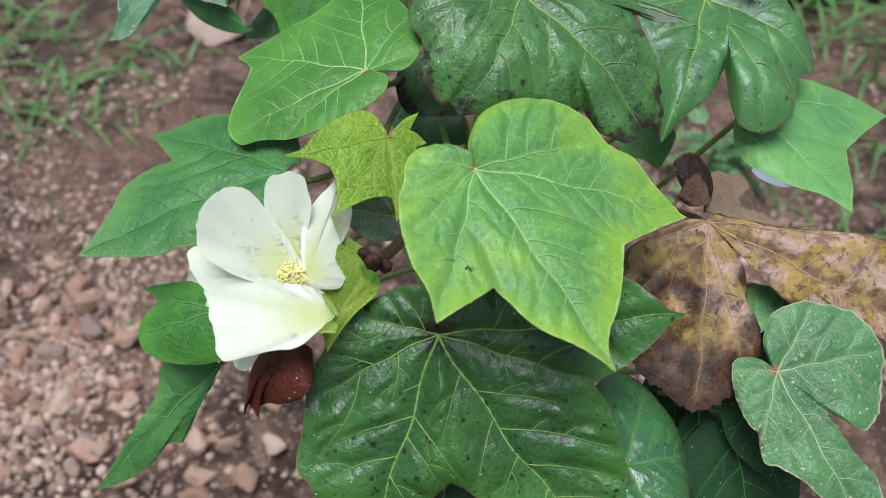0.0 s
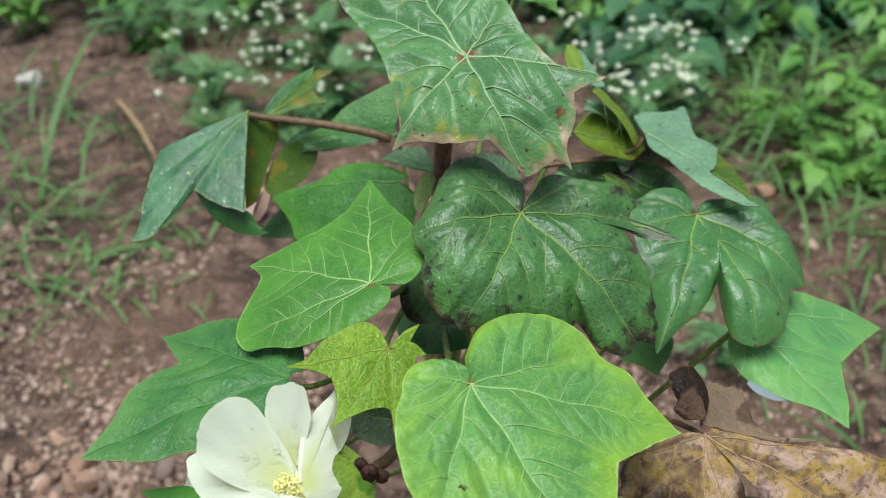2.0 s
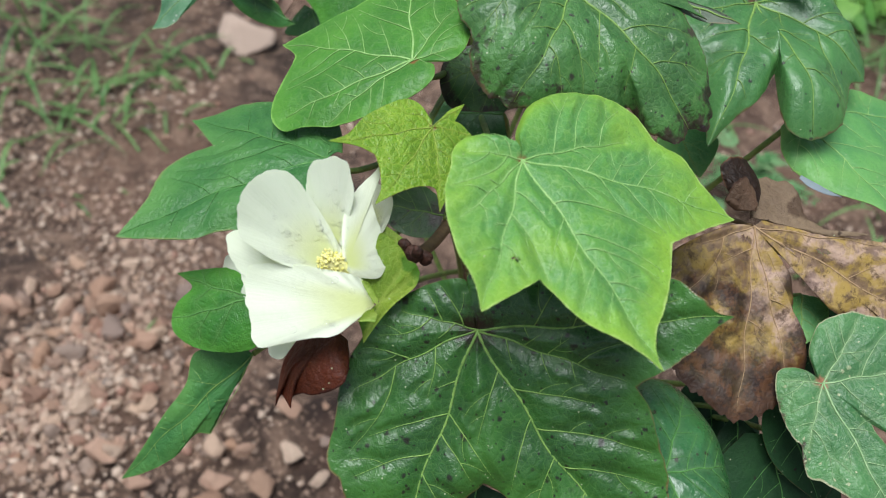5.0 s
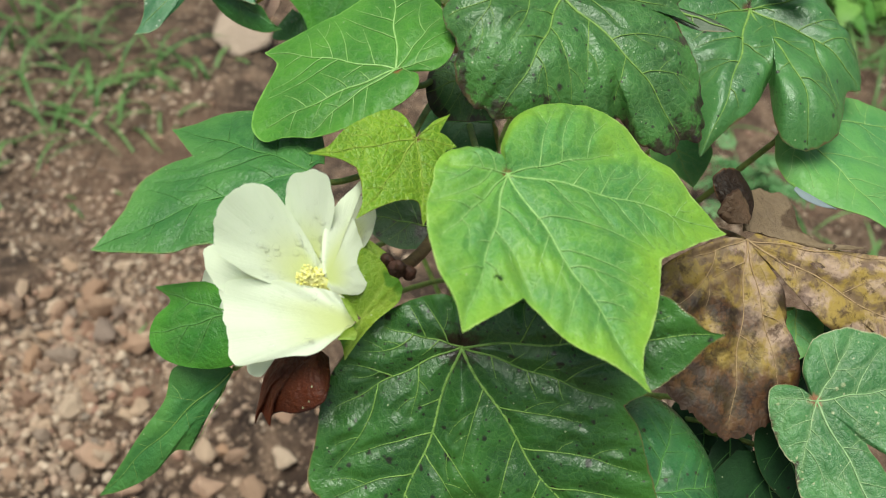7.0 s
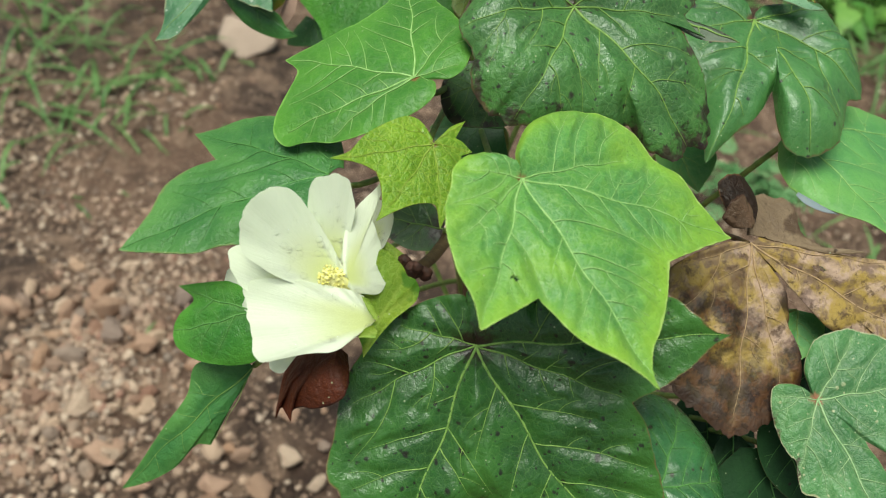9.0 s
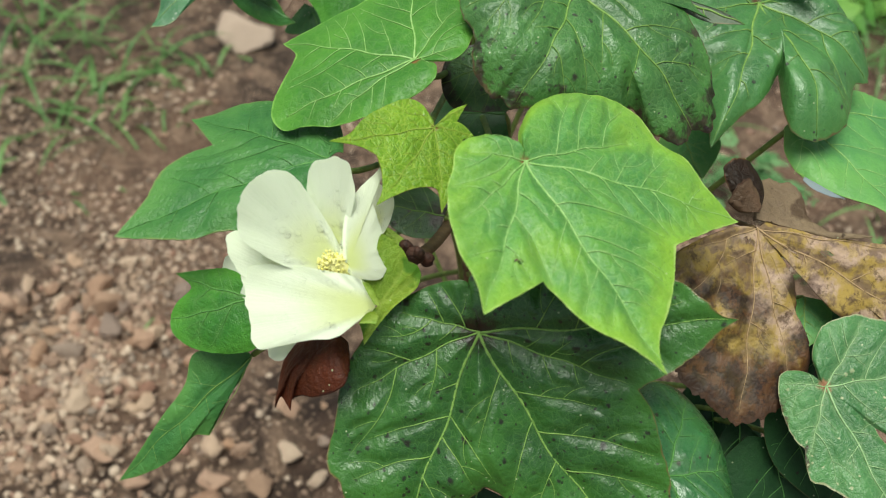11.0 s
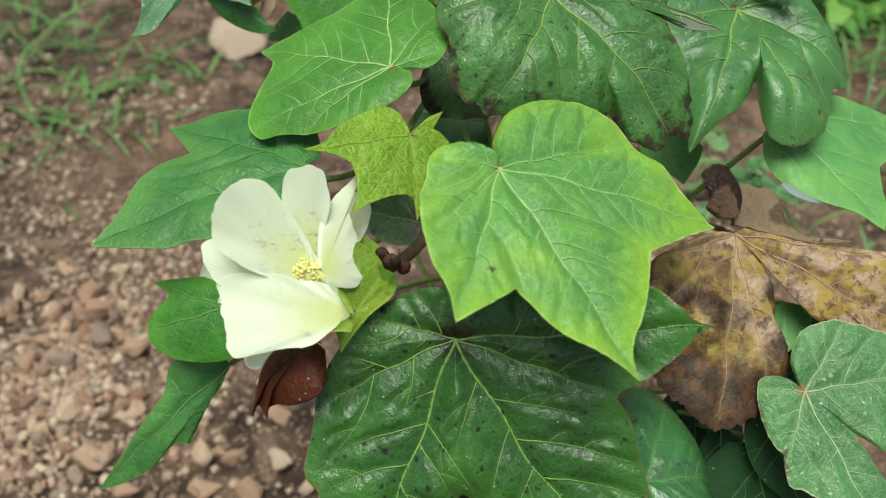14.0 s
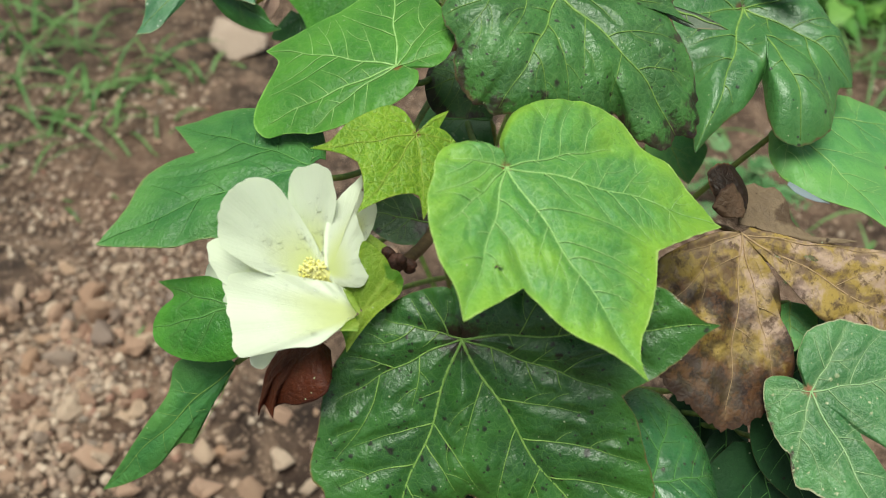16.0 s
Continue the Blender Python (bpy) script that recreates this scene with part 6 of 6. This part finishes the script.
def cut_leaf(x, y, z, heading, tilt, length, r, teeth=4):
    """A deeply cut weed leaf: a midrib with paired narrow lobes."""
    u = Vector((math.cos(heading) * math.cos(tilt), math.sin(heading) * math.cos(tilt), math.sin(tilt)))
    w = Vector((-math.sin(heading), math.cos(heading), 0))
    nrm = u.cross(w)
    verts, faces = [], []

    def lobe(p, way, size, wide):
        o = len(verts)
        side = way.cross(nrm).normalized()
        verts.extend([tuple(p), tuple(p + way * size * 0.5 + side * wide), tuple(p + way * size - nrm * size * 0.15), tuple(p + way * size * 0.5 - side * wide)])
        faces.extend([(o, o + 1, o + 2), (o, o + 2, o + 3)])

    p = Vector((x, y, z))
    for i in range(teeth):
        t = (i + 0.6) / teeth
        c = p + u * length * t - Vector((0, 0, length * 0.3 * t * t))
        size = length * 0.42 * (1.15 - 0.7 * t)
        for s in (-1, 1):
            lobe(c, (u * 0.75 + w * s * r.uniform(0.6, 1.0)).normalized(), size, size * 0.22)
    lobe(p, u, length * 0.95, length * 0.07)
    return verts, faces


HEAD_SHAPE = bpy.data.meshes.new("flower_head")
v, f = ball((0, 0, 0), 0.0062, (1, 1, 0.75), 5, 8)
HEAD_SHAPE.from_pydata(v, [], f)
HEAD_SHAPE.materials.append(HEAD)


def white_weed(x, y, height, heads, seed, leafy, lean=(0, 0)):
    """A bushy weed with cut leaves and a spray of small white heads."""
    r = random.Random(seed)
    foot = Vector((x, y, ground_at(x, y)))
    thing = new("flowering_weed")
    thing.location = foot
    tops = []
    top = Vector((lean[0], lean[1], height))
    trunk = bezier((0, 0, -0.01), (0, 0, height * 0.4), top * 0.7, top, 10)
    mesh_object("stem", *tube(trunk, [0.003 - 0.0015 * i / 10 for i in range(11)], 6), WEED_STEM, thing)
    for k in range(11):
        start = trunk[4 + k % 6]
        a, out = r.uniform(0, 6.28), r.uniform(0.05, 0.13)
        end = start + Vector((math.cos(a) * out, math.sin(a) * out, r.uniform(0.06, 0.14)))
        twig = bezier(start, start + (end - start) * 0.3 + Vector((0, 0, 0.02)), end - Vector((0, 0, 0.03)), end, 6)
        bits = [tube(twig, [0.0015 - 0.0006 * i / 6 for i in range(7)], 5)]
        for _ in range(5):
            b, o2 = r.uniform(0, 6.28), r.uniform(0.012, 0.04)
            tip = end + Vector((math.cos(b) * o2, math.sin(b) * o2, r.uniform(0.0, 0.03)))
            bits.append(tube([twig[5], tip], [0.0007, 0.0005], 4))
            tops.append(tip)
        mesh_object("branch", *gather(bits), WEED_STEM, thing)
    for k in range(leafy):
        c = trunk[r.randrange(1, 10)]
        mesh_object("leaf", *cut_leaf(c.x, c.y, c.z, r.uniform(0, 6.28), r.uniform(-0.1, 0.7), r.uniform(0.05, 0.12), r, 7), WEED, thing)
    r.shuffle(tops)
    for p in tops[:heads]:
        h = new("flower_head", HEAD_SHAPE)
        h.parent, h.location = thing, p
    return tagged(thing, "bushy green weed topped with tiny white flower heads", "weed", group="flowering weeds")


for k, (x, y, h, heads, leafy) in enumerate(((-0.60, 1.74, 0.05, 12, 14), (-0.47, 1.80, 0.09, 16, 18), (-0.36, 1.84, 0.16, 20, 26), (-0.44, 1.98, 0.20, 24, 34), (0.27, 1.74, 0.20, 50, 22), (0.33, 1.86, 0.22, 30, 28), (-0.66, 1.86, 0.12, 14, 24), (-0.24, 2.0, 0.24, 22, 36), (-0.62, 2.2, 0.28, 24, 40), (-0.35, 2.3, 0.34, 30, 50), (0.06, 1.9, 0.24, 14, 34))):
    white_weed(x, y, h, heads, 60 + k, leafy)


def low_weed(x, y, size, seed, label, material=None, leaf_size=1.0):
    """A low rosette of cut leaves on short stalks."""
    r = random.Random(seed)
    thing = new("low_weed")
    thing.location = (x, y, ground_at(x, y))
    for k in range(38):
        a, out, up = r.uniform(0, 6.28), r.uniform(0.1, 0.9) * size, r.uniform(0.2, 0.9) * size
        c = Vector((math.cos(a) * out * 0.6, math.sin(a) * out * 0.6, up))
        mesh_object("leaf", *gather([tube([(0, 0, -0.005), (c.x * 0.5, c.y * 0.5, up * 0.8), tuple(c)], [0.0014, 0.0011, 0.0008], 4), cut_leaf(c.x, c.y, c.z, a, r.uniform(-0.3, 0.5), size * leaf_size * r.uniform(0.35, 0.7), r, 4)]), material or WEED, thing)
    return tagged(thing, label, "weed", group="low weeds")


for k, (x, y, s) in enumerate(((0.98, 2.15, 0.16), (1.08, 1.95, 0.16), (1.25, 2.3, 0.22), (0.62, 2.75, 0.24), (0.3, 2.8, 0.28), (-0.1, 2.9, 0.28), (-0.5, 2.7, 0.25), (-0.95, 2.6, 0.18), (1.4, 2.8, 0.28), (0.85, 3.1, 0.3), (1.2, 3.3, 0.3), (0.2, 3.3, 0.3), (-0.85, 2.05, 0.07), (-1.3, 2.5, 0.16), (-1.05, 2.25, 0.14), (-1.5, 2.4, 0.16), (-0.9, 2.35, 0.15), (-1.2, 2.75, 0.2), (-1.7, 2.7, 0.2), (0.80, 1.45, 0.08), (0.40, 1.15, 0.09), (0.5, 2.5, 0.22))):
    low_weed(x, y, s, 90 + k, "leafy green weed clump with finely cut leaves")


def broad_weed(x, y, height, seed, count, material=None, grow=1.0):
    """A weed with plain ovate leaves on a few leaning stems."""
    r = random.Random(seed)
    thing = new("broad_leaved_weed")
    thing.location = (x, y, ground_at(x, y))
    for k in range(5):
        a = r.uniform(0, 6.28)
        top = Vector((math.cos(a) * height * 0.45, math.sin(a) * height * 0.45, height * r.uniform(0.7, 1.1)))
        line = bezier((0, 0, -0.01), (0, 0, height * 0.4), top * 0.7, top, 8)
        mesh_object("stem", *tube(line, [0.0025 - 0.0012 * i / 8 for i in range(9)], 6), WEED_STEM, thing)
        for j in range(count // 5):
            c = line[r.randrange(2, 9)]
            h, tilt, size = r.uniform(0, 6.28), r.uniform(-0.5, 0.35), r.uniform(0.035, 0.075) * grow
            way = Vector((math.cos(h) * math.cos(tilt), math.sin(h) * math.cos(tilt), math.sin(tilt)))
            across = Vector((-math.sin(h), math.cos(h), r.uniform(-0.3, 0.3)))
            verts, faces = [], []
            for i in range(9):
                t = i / 8
                w = size * 0.34 * math.sin(math.pi * t ** 0.75) * (1 + 0.12 * math.sin(i * 2.4))
                mid = c + way * size * (0.15 + t) - Vector((0, 0, size * 0.5 * t * t))
                verts += [tuple(mid + across * w + Vector((0, 0, w * 0.35))), tuple(mid), tuple(mid - across * w + Vector((0, 0, w * 0.35)))]
            for i in range(8):
                o = i * 3
                faces += [(o, o + 3, o + 4, o + 1), (o + 1, o + 4, o + 5, o + 2)]
            mesh_object("leaf", *gather([(verts, faces), tube([tuple(c), verts[1]], [0.001, 0.0008], 4)]), material or BROAD, thing)
    return tagged(thing, "bushy weed with large dark bluish green leaves" if material else "broad-leaved bright green weed growing among grass", "weed", group="broad-leaved weeds")


for k, (x, y, h, n) in enumerate(((0.80, 1.80, 0.16, 35), (0.92, 2.0, 0.20, 40), (0.74, 2.12, 0.16, 30), (0.60, 2.40, 0.22, 40), (0.42, 2.55, 0.26, 40), (0.95, 2.3, 0.26, 45), (1.08, 2.15, 0.22, 40), (0.62, 1.72, 0.09, 20), (-0.98, 2.2, 0.08, 20), (-1.0, 2.6, 0.2, 35), (0.2, 2.5, 0.26, 40), (-1.33, 2.25, 0.14, 30), (-1.12, 2.42, 0.16, 35), (-1.45, 2.6, 0.2, 40), (-0.8, 2.5, 0.16, 35), (-1.25, 2.55, 0.2, 35))):
    broad_weed(x, y, h, 200 + k, n)

for k, (x, y, h) in enumerate(((0.25, 2.49, 0.12), (0.41, 2.59, 0.15), (0.55, 2.48, 0.18), (0.12, 2.81, 0.12), (0.73, 2.66, 0.19), (0.35, 2.19, 0.2), (-0.14, 2.9, 0.12), (0.95, 2.81, 0.19))):
    broad_weed(x, y, h, 300 + k, 60, DUSKY, 2.1)
for k, (x, y, h) in enumerate(((0.72, 1.80, 0.10), (0.62, 1.98, 0.11), (0.86, 1.95, 0.15))):
    low_weed(x, y, h, 400 + k, "light green weed with deeply cut soft leaves", BROAD, 1.2)
